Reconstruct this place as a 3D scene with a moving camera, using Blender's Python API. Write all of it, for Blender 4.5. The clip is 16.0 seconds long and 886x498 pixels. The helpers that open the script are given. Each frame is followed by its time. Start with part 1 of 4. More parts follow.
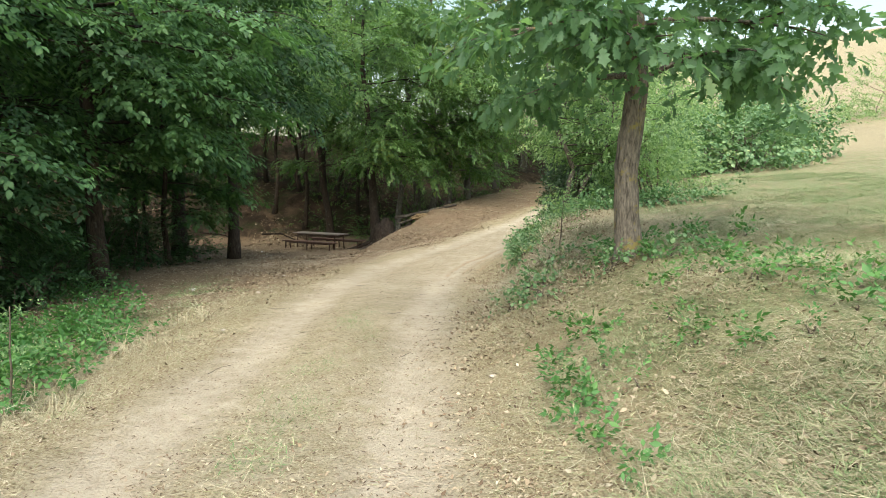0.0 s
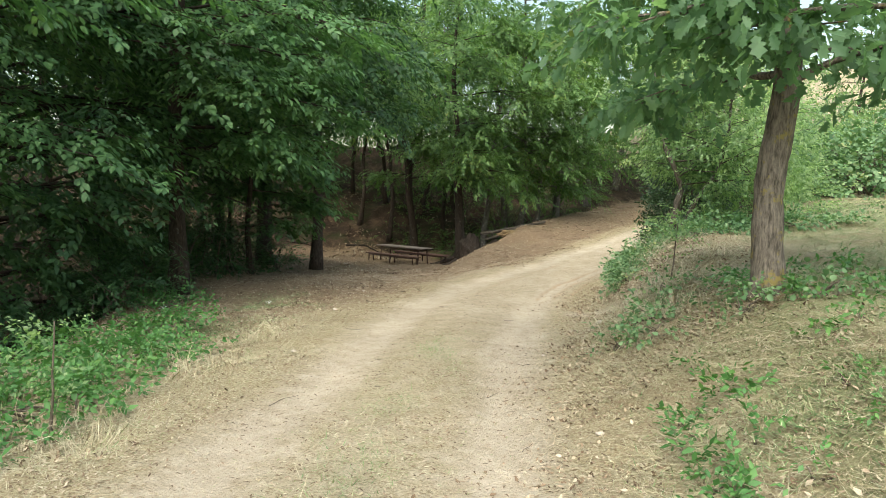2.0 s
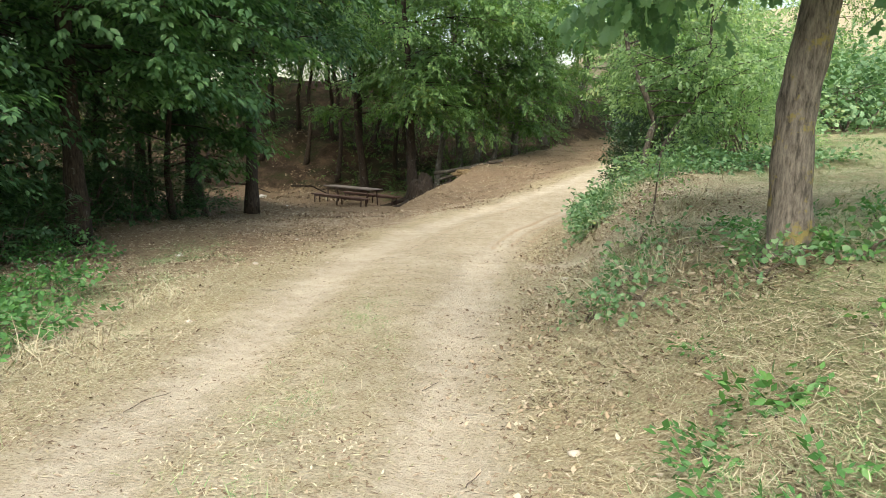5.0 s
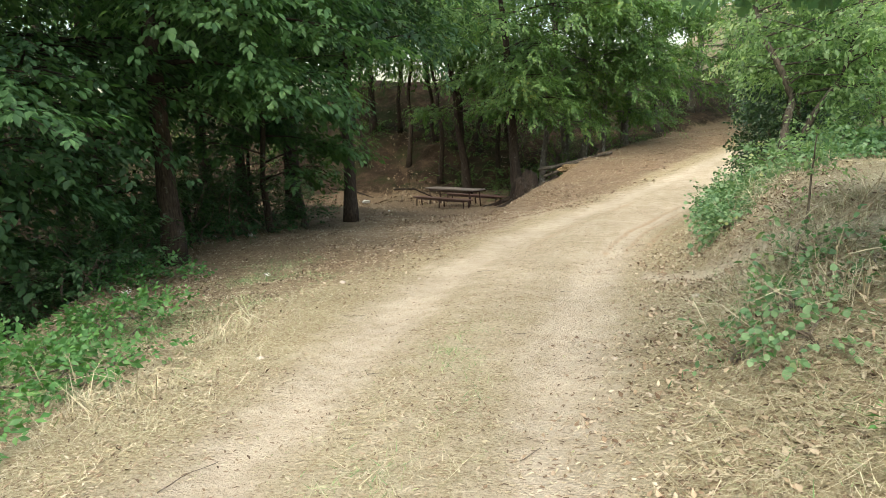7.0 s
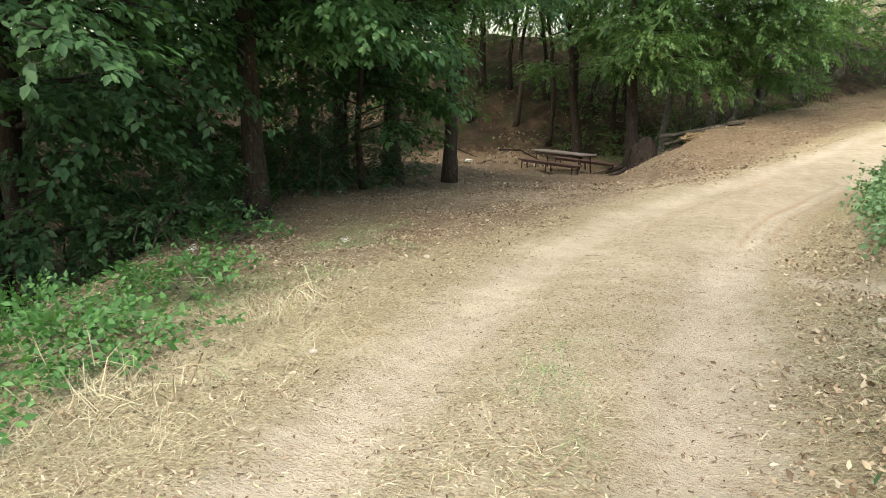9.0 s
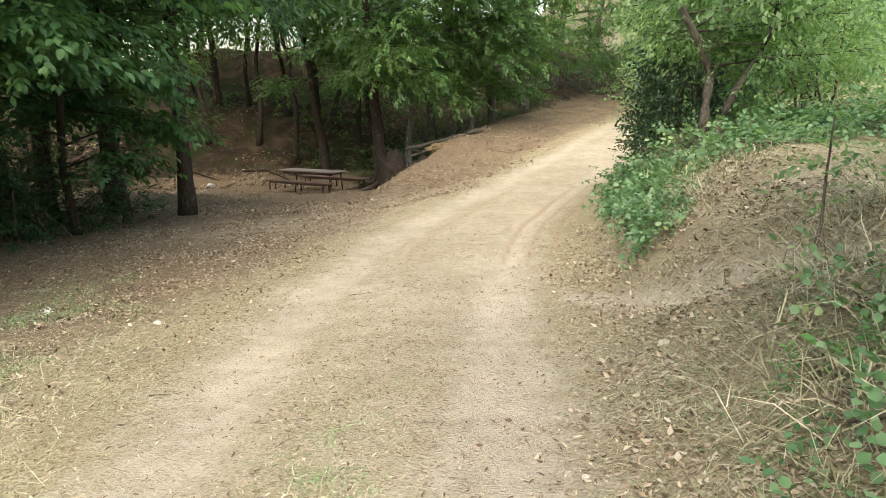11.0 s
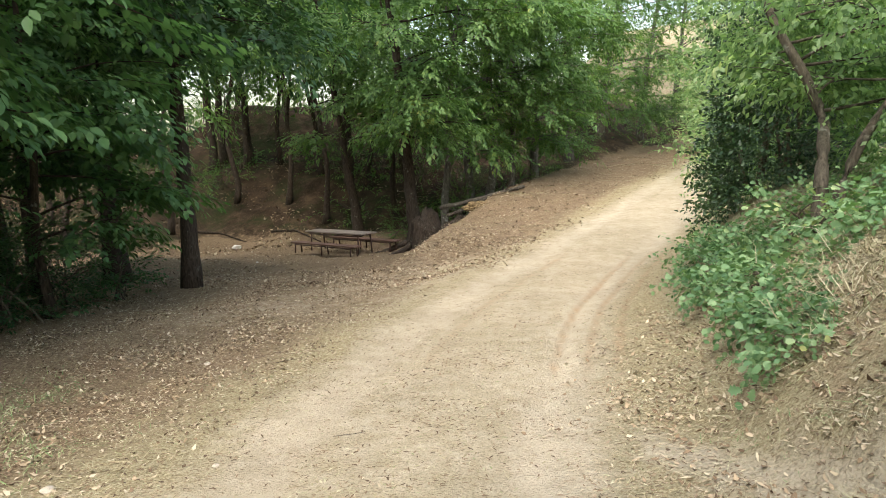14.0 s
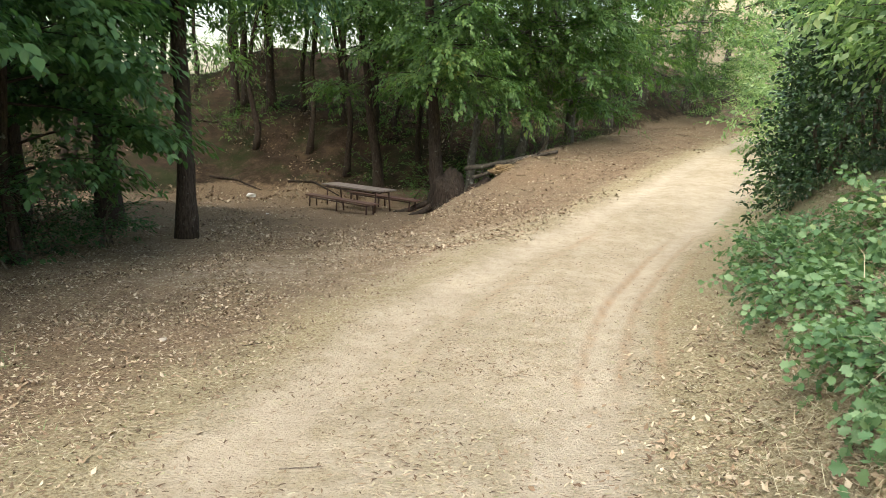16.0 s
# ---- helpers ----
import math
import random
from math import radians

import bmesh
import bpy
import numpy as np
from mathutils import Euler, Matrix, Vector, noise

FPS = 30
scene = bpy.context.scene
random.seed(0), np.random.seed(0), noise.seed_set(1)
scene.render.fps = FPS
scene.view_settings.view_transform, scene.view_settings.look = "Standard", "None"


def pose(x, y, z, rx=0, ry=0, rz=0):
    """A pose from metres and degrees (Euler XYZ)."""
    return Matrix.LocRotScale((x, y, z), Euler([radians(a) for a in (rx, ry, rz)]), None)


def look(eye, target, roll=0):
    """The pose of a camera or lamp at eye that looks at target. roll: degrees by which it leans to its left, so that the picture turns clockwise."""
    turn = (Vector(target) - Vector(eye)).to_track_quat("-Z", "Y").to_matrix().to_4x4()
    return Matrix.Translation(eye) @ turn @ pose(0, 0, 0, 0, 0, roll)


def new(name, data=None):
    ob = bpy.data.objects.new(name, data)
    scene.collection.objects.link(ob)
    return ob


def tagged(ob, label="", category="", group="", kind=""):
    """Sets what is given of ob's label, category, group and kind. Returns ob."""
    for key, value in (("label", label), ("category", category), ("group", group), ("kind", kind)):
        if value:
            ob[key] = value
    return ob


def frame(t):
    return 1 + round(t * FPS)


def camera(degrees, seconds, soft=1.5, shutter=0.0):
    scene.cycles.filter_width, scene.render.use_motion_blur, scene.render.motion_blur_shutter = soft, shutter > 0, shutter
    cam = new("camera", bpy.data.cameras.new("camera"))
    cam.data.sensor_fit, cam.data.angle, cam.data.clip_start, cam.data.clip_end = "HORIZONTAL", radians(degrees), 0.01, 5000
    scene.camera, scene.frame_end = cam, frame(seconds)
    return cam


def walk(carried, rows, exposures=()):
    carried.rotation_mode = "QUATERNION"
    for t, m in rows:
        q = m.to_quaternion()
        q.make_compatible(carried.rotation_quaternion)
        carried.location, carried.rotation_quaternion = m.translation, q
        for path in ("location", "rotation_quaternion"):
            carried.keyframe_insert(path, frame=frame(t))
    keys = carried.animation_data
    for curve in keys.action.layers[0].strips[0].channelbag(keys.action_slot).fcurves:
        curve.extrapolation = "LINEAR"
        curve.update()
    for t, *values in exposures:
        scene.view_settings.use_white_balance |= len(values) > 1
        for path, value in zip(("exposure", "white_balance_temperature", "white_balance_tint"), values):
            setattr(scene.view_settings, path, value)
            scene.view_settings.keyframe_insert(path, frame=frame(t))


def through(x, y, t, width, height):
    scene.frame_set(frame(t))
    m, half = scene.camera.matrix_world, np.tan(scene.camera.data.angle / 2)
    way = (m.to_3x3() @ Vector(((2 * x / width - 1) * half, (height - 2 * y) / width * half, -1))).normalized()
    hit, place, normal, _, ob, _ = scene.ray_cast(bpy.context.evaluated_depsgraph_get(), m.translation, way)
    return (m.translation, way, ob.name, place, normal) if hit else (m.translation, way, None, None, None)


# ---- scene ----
cam = camera(65.0, 16.0, soft=0.7)
PATH = [
    (0, (0.503, -0.624, 1.535), (0.436, 1.366, 1.35), -1.0),
    (0.5, (0.569, -0.317, 1.516), (0.321, 1.664, 1.392), -5.3),
    (1, (0.585, -0.152, 1.536), (0.35, 1.831, 1.417), -2.1),
    (1.5, (0.477, 0.102, 1.493), (0.237, 2.084, 1.383), 2.2),
    (2, (0.343, 0.259, 1.522), (0.039, 2.231, 1.381), 0.7),
    (2.5, (0.428, 0.527, 1.504), (-0.131, 2.439, 1.326), -2.0),
    (3, (0.524, 0.779, 1.509), (-0.047, 2.676, 1.239), -2.1),
    (3.5, (0.464, 1.011, 1.489), (0.189, 2.97, 1.191), 1.7),
    (3.7, (0.388, 1.053, 1.483), (0.2, 3.028, 1.231), 1.4),
    (5.8, (0.308, 2.051, 1.459), (0.138, 4.015, 1.119), 0.3),
    (6, (0.285, 2.096, 1.467), (0.135, 4.063, 1.136), -0.5),
    (6.5, (0.353, 2.444, 1.465), (0.041, 4.397, 1.169), -4.9),
    (7, (0.327, 2.651, 1.497), (-0.162, 4.565, 1.18), -2.7),
    (7.5, (0.133, 2.935, 1.466), (-0.308, 4.867, 1.196), 0.1),
    (8, (0.041, 3.152, 1.474), (-0.538, 5.036, 1.139), -1.5),
    (8.5, (0.002, 3.458, 1.479), (-0.895, 5.223, 1.193), -0.6),
    (9, (0.032, 3.763, 1.457), (-0.726, 5.564, 1.032), -0.1),
    (9.5, (-0.041, 4.052, 1.476), (-0.291, 5.995, 1.073), 1.4),
    (9.7, (-0.088, 4.107, 1.487), (-0.258, 6.056, 1.073), -0.0),
    (11.8, (-0.146, 5.137, 1.579), (-0.25, 7.098, 1.199), -2.9),
    (12, (-0.106, 5.279, 1.589), (-0.288, 7.242, 1.251), -2.9),
    (12.5, (-0.076, 5.598, 1.585), (-0.255, 7.559, 1.235), -1.0),
    (13, (-0.182, 5.898, 1.599), (-0.077, 7.871, 1.288), -0.7),
    (13.5, (-0.183, 6.185, 1.582), (-0.247, 8.164, 1.298), -4.7),
    (14, (-0.095, 6.502, 1.593), (-0.309, 8.475, 1.34), -3.2),
    (14.5, (-0.111, 6.829, 1.561), (-0.161, 8.804, 1.25), -0.9),
    (15, (-0.163, 7.061, 1.588), (-0.279, 9.031, 1.265), -2.6),
    (15.5, (-0.075, 7.427, 1.56), (-0.345, 9.383, 1.244), -6.4),
    (16, (-0.086, 7.687, 1.553), (-0.375, 9.631, 1.185), 0.5),
]
walk(cam, [(t, look(e, g, r)) for t, e, g, r in PATH], exposures=((0, 1.08, 6500, 6), (6, 1.22, 6600, 8), (12, 1.32, 6650, 10), (16, 1.34, 6600, 10)))

# ---- light ----
SUN_ELEV, SUN_AZ = radians(55), radians(187)   # azimuth clockwise from +y
world = bpy.data.worlds.new("sky")
scene.world = world
world.use_nodes = True
wn = world.node_tree
sky = wn.nodes.new("ShaderNodeTexSky")
sky.sky_type, sky.sun_disc = "NISHITA", False
sky.sun_elevation, sky.sun_rotation = SUN_ELEV, SUN_AZ
sky.air_density, sky.dust_density, sky.ozone_density = 1.6, 4.0, 0.4
wn.links.new(sky.outputs[0], wn.nodes["Background"].inputs[0])
wn.nodes["Background"].inputs[1].default_value = 0.15
sun = new("sun", bpy.data.lights.new("sun", "SUN"))
sun.data.energy, sun.data.angle, sun.data.color = 2.6, radians(75), (1.0, 0.97, 0.90)
sun_from = Vector((math.sin(SUN_AZ) * math.cos(SUN_ELEV), math.cos(SUN_AZ) * math.cos(SUN_ELEV), math.sin(SUN_ELEV)))
sun.matrix_world = look(sun_from * 60, (0, 0, 0))


# ---- materials ----
def material(name, rough=0.8, spec=0.3):
    m = bpy.data.materials.new(name)
    m.use_nodes = True
    b = m.node_tree.nodes["Principled BSDF"]
    b.inputs["Roughness"].default_value = rough
    b.inputs["Specular IOR Level"].default_value = spec
    return m, m.node_tree, b


def node(nt, kind, **values):
    n = nt.nodes.new(kind)
    for k, v in values.items():
        n.inputs[k].default_value = v
    return n


def noise_node(nt, scale, detail=4.0, rough=0.6, coord=None):
    n = node(nt, "ShaderNodeTexNoise", Scale=scale, Detail=detail, Roughness=rough)
    if coord is not None:
        nt.links.new(coord, n.inputs["Vector"])
    return n.outputs["Fac"]


def ramp(nt, fac, stops):
    r = nt.nodes.new("ShaderNodeValToRGB")
    while len(r.color_ramp.elements) < len(stops):
        r.color_ramp.elements.new(0.5)
    for e, (p, c) in zip(r.color_ramp.elements, stops):
        e.position, e.color = p, (*c, 1)
    nt.links.new(fac, r.inputs[0])
    return r.outputs[0]


def mix(nt, fac, a, b, mode="MIX"):
    m = nt.nodes.new("ShaderNodeMix")
    m.data_type, m.blend_type = "RGBA", mode
    for sock, v in ((m.inputs[0], fac), (m.inputs[6], a), (m.inputs[7], b)):
        if isinstance(v, (int, float)):
            sock.default_value = v
        elif isinstance(v, tuple):
            sock.default_value = (*v, 1)
        else:
            nt.links.new(v, sock)
    return m.outputs[2]


def maths(nt, op, a, b, clamp=False):
    m = nt.nodes.new("ShaderNodeMath")
    m.operation, m.use_clamp = op, clamp
    for sock, v in zip(m.inputs, (a, b)):
        if isinstance(v, (int, float)):
            sock.default_value = v
        else:
            nt.links.new(v, sock)
    return m.outputs[0]


def bump(nt, b, height, strength, distance):
    n = node(nt, "ShaderNodeBump", Strength=strength, Distance=distance)
    nt.links.new(height, n.inputs["Height"])
    nt.links.new(n.outputs[0], b.inputs["Normal"])


def world_coord(nt):
    return nt.nodes.new("ShaderNodeNewGeometry").outputs["Position"]


def leaf_material(name, stops, through=0.35, rough=0.5, spec=0.35):
    """Leaves: each leaf its own tint, light passing through the blade."""
    m, nt, b = material(name, rough, spec)
    rnd = nt.nodes.new("ShaderNodeNewGeometry").outputs["Random Per Island"]
    big = noise_node(nt, 0.7, 2.0, 0.5, world_coord(nt))
    big = maths(nt, "SUBTRACT", maths(nt, "MULTIPLY", big, 1.1), 0.35)
    f = maths(nt, "ADD", maths(nt, "MULTIPLY", rnd, 0.6), big, True)
    col = ramp(nt, f, stops)
    nt.links.new(col, b.inputs["Base Color"])
    tr = nt.nodes.new("ShaderNodeBsdfTranslucent")
    nt.links.new(mix(nt, 1.0, col, (1.3, 1.35, 0.7), "MULTIPLY"), tr.inputs[0])
    ms = nt.nodes.new("ShaderNodeMixShader")
    ms.inputs[0].default_value = through
    nt.links.new(b.outputs[0], ms.inputs[1])
    nt.links.new(tr.outputs[0], ms.inputs[2])
    nt.links.new(ms.outputs[0], nt.nodes["Material Output"].inputs[0])
    return m


def bark_material(name, dark, light, lichen=None, amount=0.5):
    m, nt, b = material(name, 0.9, 0.15)
    co = world_coord(nt)
    mp = node(nt, "ShaderNodeMapping", Scale=(1, 1, 0.22))
    nt.links.new(co, mp.inputs[0])
    ridges = noise_node(nt, 38, 6, 0.7, mp.outputs[0])
    col = ramp(nt, ridges, [(0.35, dark), (0.65, light)])
    if lichen:
        spots = noise_node(nt, 9, 5, 0.65, co)
        col = mix(nt, ramp(nt, spots, [(amount, (0, 0, 0)), (amount + 0.08, (1, 1, 1))]), col, lichen)
    nt.links.new(col, b.inputs["Base Color"])
    bump(nt, b, ridges, 0.9, 0.02)
    return m


def straw_material(name, stops):
    m, nt, b = material(name, 0.8, 0.15)
    rnd = nt.nodes.new("ShaderNodeNewGeometry").outputs["Random Per Island"]
    nt.links.new(ramp(nt, rnd, stops), b.inputs["Base Color"])
    return m


M_MAPLE = leaf_material("broad_leaf", [(0.1, (0.042, 0.100, 0.038)), (0.5, (0.085, 0.180, 0.070)), (0.9, (0.140, 0.255, 0.105))], 0.45)
M_HORN = leaf_material("hornbeam_leaf", [(0.1, (0.050, 0.110, 0.036)), (0.5, (0.100, 0.190, 0.060)), (0.85, (0.165, 0.270, 0.085)), (1.0, (0.26, 0.30, 0.09))], 0.45)
M_OAKLEAF = leaf_material("oak_leaf", [(0.1, (0.085, 0.165, 0.095)), (0.5, (0.135, 0.245, 0.140)), (0.85, (0.175, 0.300, 0.170)), (1.0, (0.25, 0.31, 0.10))], 0.6)
M_SHRUB = leaf_material("shrub_leaf", [(0.1, (0.080, 0.150, 0.075)), (0.45, (0.190, 0.300, 0.150)), (0.8, (0.320, 0.435, 0.255)), (1.0, (0.40, 0.46, 0.24))], 0.62)
M_BRAMBLE = leaf_material("bramble_leaf", [(0.05, (0.045, 0.110, 0.048)), (0.4, (0.105, 0.200, 0.090)), (0.8, (0.200, 0.310, 0.160)), (1.0, (0.38, 0.37, 0.15))], 0.35)
# Broad leaf darkened for trees inside the wood, their shade put into the colour.
M_MAPLE_SHADED = leaf_material("broad_leaf_shaded", [(0.1, (0.022, 0.058, 0.022)), (0.5, (0.046, 0.105, 0.042)), (0.9, (0.085, 0.165, 0.066))], 0.38)
M_IVY = leaf_material("ivy_leaf", [(0.1, (0.018, 0.045, 0.018)), (0.6, (0.036, 0.080, 0.030)), (1.0, (0.09, 0.15, 0.05))], 0.15, 0.35, 0.5)
M_WEED = leaf_material("weed_leaf", [(0.1, (0.045, 0.130, 0.035)), (0.5, (0.070, 0.180, 0.050)), (0.9, (0.11, 0.23, 0.06))], 0.3)
M_BARK = bark_material("dark_bark", (0.020, 0.015, 0.012), (0.075, 0.058, 0.045), (0.16, 0.16, 0.14), 0.62)
M_GREYBARK = bark_material("grey_bark", (0.050, 0.044, 0.036), (0.17, 0.155, 0.13), (0.30, 0.30, 0.26), 0.56)
M_OAKBARK = bark_material("oak_bark", (0.050, 0.043, 0.035), (0.225, 0.195, 0.160), (0.20, 0.165, 0.06), 0.57)
M_HAWBARK = bark_material("hawthorn_bark", (0.030, 0.025, 0.020), (0.125, 0.108, 0.085), (0.20, 0.20, 0.17), 0.60)
M_TWIG = bark_material("twig_bark", (0.06, 0.045, 0.035), (0.20, 0.17, 0.13))
M_STRAW = straw_material("dry_grass", [(0.0, (0.23, 0.190, 0.115)), (0.5, (0.38, 0.335, 0.220)), (0.8, (0.52, 0.475, 0.340)), (1.0, (0.20, 0.23, 0.10))])
M_GRASS = straw_material("green_grass", [(0.0, (0.10, 0.17, 0.070)), (0.5, (0.17, 0.245, 0.105)), (0.8, (0.27, 0.31, 0.16)), (1.0, (0.40, 0.39, 0.24))])
M_LITTER = straw_material("fallen_leaf", [(0.0, (0.085, 0.058, 0.038)), (0.4, (0.20, 0.143, 0.092)), (0.72, (0.34, 0.268, 0.185)), (1.0, (0.46, 0.40, 0.30))])


def ground_material():
    m, nt, b = material("soil_and_turf", 0.95, 0.1)
    co = world_coord(nt)

    def attr(name):
        a = nt.nodes.new("ShaderNodeAttribute")
        a.attribute_name = name
        return a.outputs["Fac"]

    fine = noise_node(nt, 55, 6, 0.75, co)
    mid = noise_node(nt, 6, 5, 0.65, co)
    wide = noise_node(nt, 0.9, 3, 0.5, co)
    vor = node(nt, "ShaderNodeTexVoronoi", Scale=26.0, Randomness=1.0)
    warp = node(nt, "ShaderNodeMapping", Scale=(1.0, 2.1, 1.0), Rotation=(0, 0, 0.5))
    nt.links.new(co, warp.inputs[0])
    nt.links.new(warp.outputs[0], vor.inputs["Vector"])
    tone = nt.nodes.new("ShaderNodeSeparateColor")
    nt.links.new(vor.outputs["Color"], tone.inputs[0])
    near = ramp(nt, vor.outputs["Distance"], [(0.30, (1, 1, 1)), (0.42, (0, 0, 0))])
    crumb = maths(nt, "MULTIPLY", near, maths(nt, "GREATER_THAN", tone.outputs[0], 0.66))
    pale = maths(nt, "MULTIPLY", near, maths(nt, "LESS_THAN", tone.outputs[0], 0.12))
    dirt = mix(nt, mid, (0.345, 0.293, 0.212), (0.500, 0.440, 0.340))
    dirt = mix(nt, ramp(nt, fine, [(0.33, (0.8, 0.8, 0.8)), (0.45, (0, 0, 0))]), dirt, (0.23, 0.172, 0.110))
    dirt = mix(nt, maths(nt, "MULTIPLY", crumb, 0.26), dirt, (0.15, 0.108, 0.068))
    straw = ramp(nt, fine, [(0.3, (0.13, 0.103, 0.058)), (0.5, (0.31, 0.265, 0.165)), (0.7, (0.47, 0.42, 0.285))])
    straw = mix(nt, maths(nt, "MULTIPLY", crumb, 0.7), straw, (0.16, 0.112, 0.062))
    green = ramp(nt, fine, [(0.3, (0.085, 0.105, 0.045)), (0.5, (0.19, 0.215, 0.105)), (0.7, (0.34, 0.335, 0.195))])
    leaf = ramp(nt, fine, [(0.3, (0.09, 0.060, 0.038)), (0.5, (0.200, 0.146, 0.095)), (0.7, (0.33, 0.255, 0.170))])
    leaf = mix(nt, maths(nt, "MULTIPLY", crumb, 0.75), leaf, (0.10, 0.058, 0.034))
    leaf = mix(nt, maths(nt, "MULTIPLY", pale, 0.7), leaf, (0.43, 0.34, 0.22))
    clod = noise_node(nt, 1.7, 6, 0.7, co)
    # Humus soil, taken near black so its colour carries the shade under the crowns.
    shaded_humus = ramp(nt, maths(nt, "ADD", maths(nt, "MULTIPLY", fine, 0.5), maths(nt, "MULTIPLY", clod, 0.5)), [(0.36, (0.010, 0.008, 0.006)), (0.48, (0.045, 0.031, 0.021)), (0.64, (0.14, 0.095, 0.062))])
    shaded_humus = mix(nt, ramp(nt, noise_node(nt, 0.8, 5, 0.7, co), [(0.48, (0, 0, 0)), (0.62, (0.8, 0.8, 0.8))]), shaded_humus, (0.026, 0.040, 0.014))
    shaded_humus = mix(nt, maths(nt, "MULTIPLY", pale, 0.6), shaded_humus, (0.16, 0.11, 0.07))
    red = ramp(nt, maths(nt, "ADD", maths(nt, "MULTIPLY", fine, 0.5), maths(nt, "MULTIPLY", mid, 0.5)), [(0.35, (0.19, 0.125, 0.075)), (0.65, (0.42, 0.315, 0.205))])
    red = mix(nt, maths(nt, "MULTIPLY", pale, 0.8), red, (0.44, 0.36, 0.24))

    def masked(name, base, top, soft=0.16):
        a = maths(nt, "ADD", attr(name), maths(nt, "MULTIPLY", maths(nt, "SUBTRACT", mid, 0.5), 1.1))
        a = maths(nt, "ADD", a, maths(nt, "MULTIPLY", maths(nt, "SUBTRACT", fine, 0.5), 0.6))
        a = maths(nt, "ADD", a, maths(nt, "MULTIPLY", maths(nt, "SUBTRACT", wide, 0.5), 0.5))
        return mix(nt, ramp(nt, a, [(0.5 - soft, (0, 0, 0)), (0.5 + soft, (1, 1, 1))]), base, top)

    col = masked("green", straw, green)
    col = masked("leaf", col, leaf, 0.24)
    col = masked("dirt", col, dirt, 0.32)
    col = masked("dust", col, mix(nt, mid, (0.43, 0.370, 0.280), (0.54, 0.480, 0.380)), 0.34)
    col = masked("red", col, red, 0.26)
    col = masked("shaded_humus", col, shaded_humus)
    col = mix(nt, 0.5, col, mix(nt, wide, (0.62, 0.62, 0.62), (1.2, 1.2, 1.2)), "MULTIPLY")
    nt.links.new(col, b.inputs["Base Color"])
    bump(nt, b, maths(nt, "ADD", maths(nt, "ADD", fine, maths(nt, "MULTIPLY", mid, 0.8)), maths(nt, "MULTIPLY", near, 0.25)), 0.9, 0.03)
    return m


M_GROUND = ground_material()


def plain_wood(name, a, c, rough=0.75):
    m, nt, b = material(name, rough, 0.25)
    co = nt.nodes.new("ShaderNodeTexCoord").outputs["Object"]
    mp = node(nt, "ShaderNodeMapping", Scale=(1.5, 30, 30))
    nt.links.new(co, mp.inputs[0])
    g = noise_node(nt, 3, 6, 0.7, mp.outputs[0])
    rnd = nt.nodes.new("ShaderNodeObjectInfo").outputs["Random"]
    col = mix(nt, g, a, c)
    col = mix(nt, maths(nt, "MULTIPLY", rnd, 0.4), col, (0.10, 0.07, 0.05))
    nt.links.new(col, b.inputs["Base Color"])
    bump(nt, b, g, 0.5, 0.004)
    return m


M_BOARD = plain_wood("weathered_board", (0.16, 0.13, 0.115), (0.36, 0.31, 0.28))
M_BOARD_DARK = plain_wood("dark_red_board", (0.075, 0.040, 0.032), (0.16, 0.095, 0.075))
M_IRON, _nt, _b = material("rusty_iron", 0.7, 0.4)
_nt.links.new(ramp(_nt, noise_node(_nt, 30, 5), [(0.35, (0.025, 0.014, 0.012)), (0.7, (0.085, 0.038, 0.026))]), _b.inputs["Base Color"])
M_WHITE, _nt, _b = material("white_litter", 0.7, 0.2)
_nt.links.new(ramp(_nt, noise_node(_nt, 20, 3), [(0.3, (0.55, 0.54, 0.50)), (0.7, (0.8, 0.8, 0.78))]), _b.inputs["Base Color"])
M_STONE, _nt, _b = material("pale_stone", 0.9, 0.2)
_nt.links.new(ramp(_nt, noise_node(_nt, 25, 5), [(0.3, (0.28, 0.24, 0.19)), (0.7, (0.48, 0.43, 0.36))]), _b.inputs["Base Color"])


# ---- mesh helpers ----
rng = np.random.default_rng(7)


def mesh_data(name, verts, tris, mats, smooth=False, mat_index=None):
    """A mesh of triangles from arrays."""
    verts, tris = np.asarray(verts, np.float32), np.asarray(tris, np.int32)
    me = bpy.data.meshes.new(name)
    me.vertices.add(len(verts))
    me.vertices.foreach_set("co", verts.ravel())
    me.loops.add(tris.size)
    me.loops.foreach_set("vertex_index", tris.ravel())
    me.polygons.add(len(tris))
    me.polygons.foreach_set("loop_start", np.arange(0, tris.size, 3, dtype=np.int32))
    if smooth:
        me.polygons.foreach_set("use_smooth", np.ones(len(tris), bool))
    for mt in mats:
        me.materials.append(mt)
    me.update(calc_edges=True)
    return me


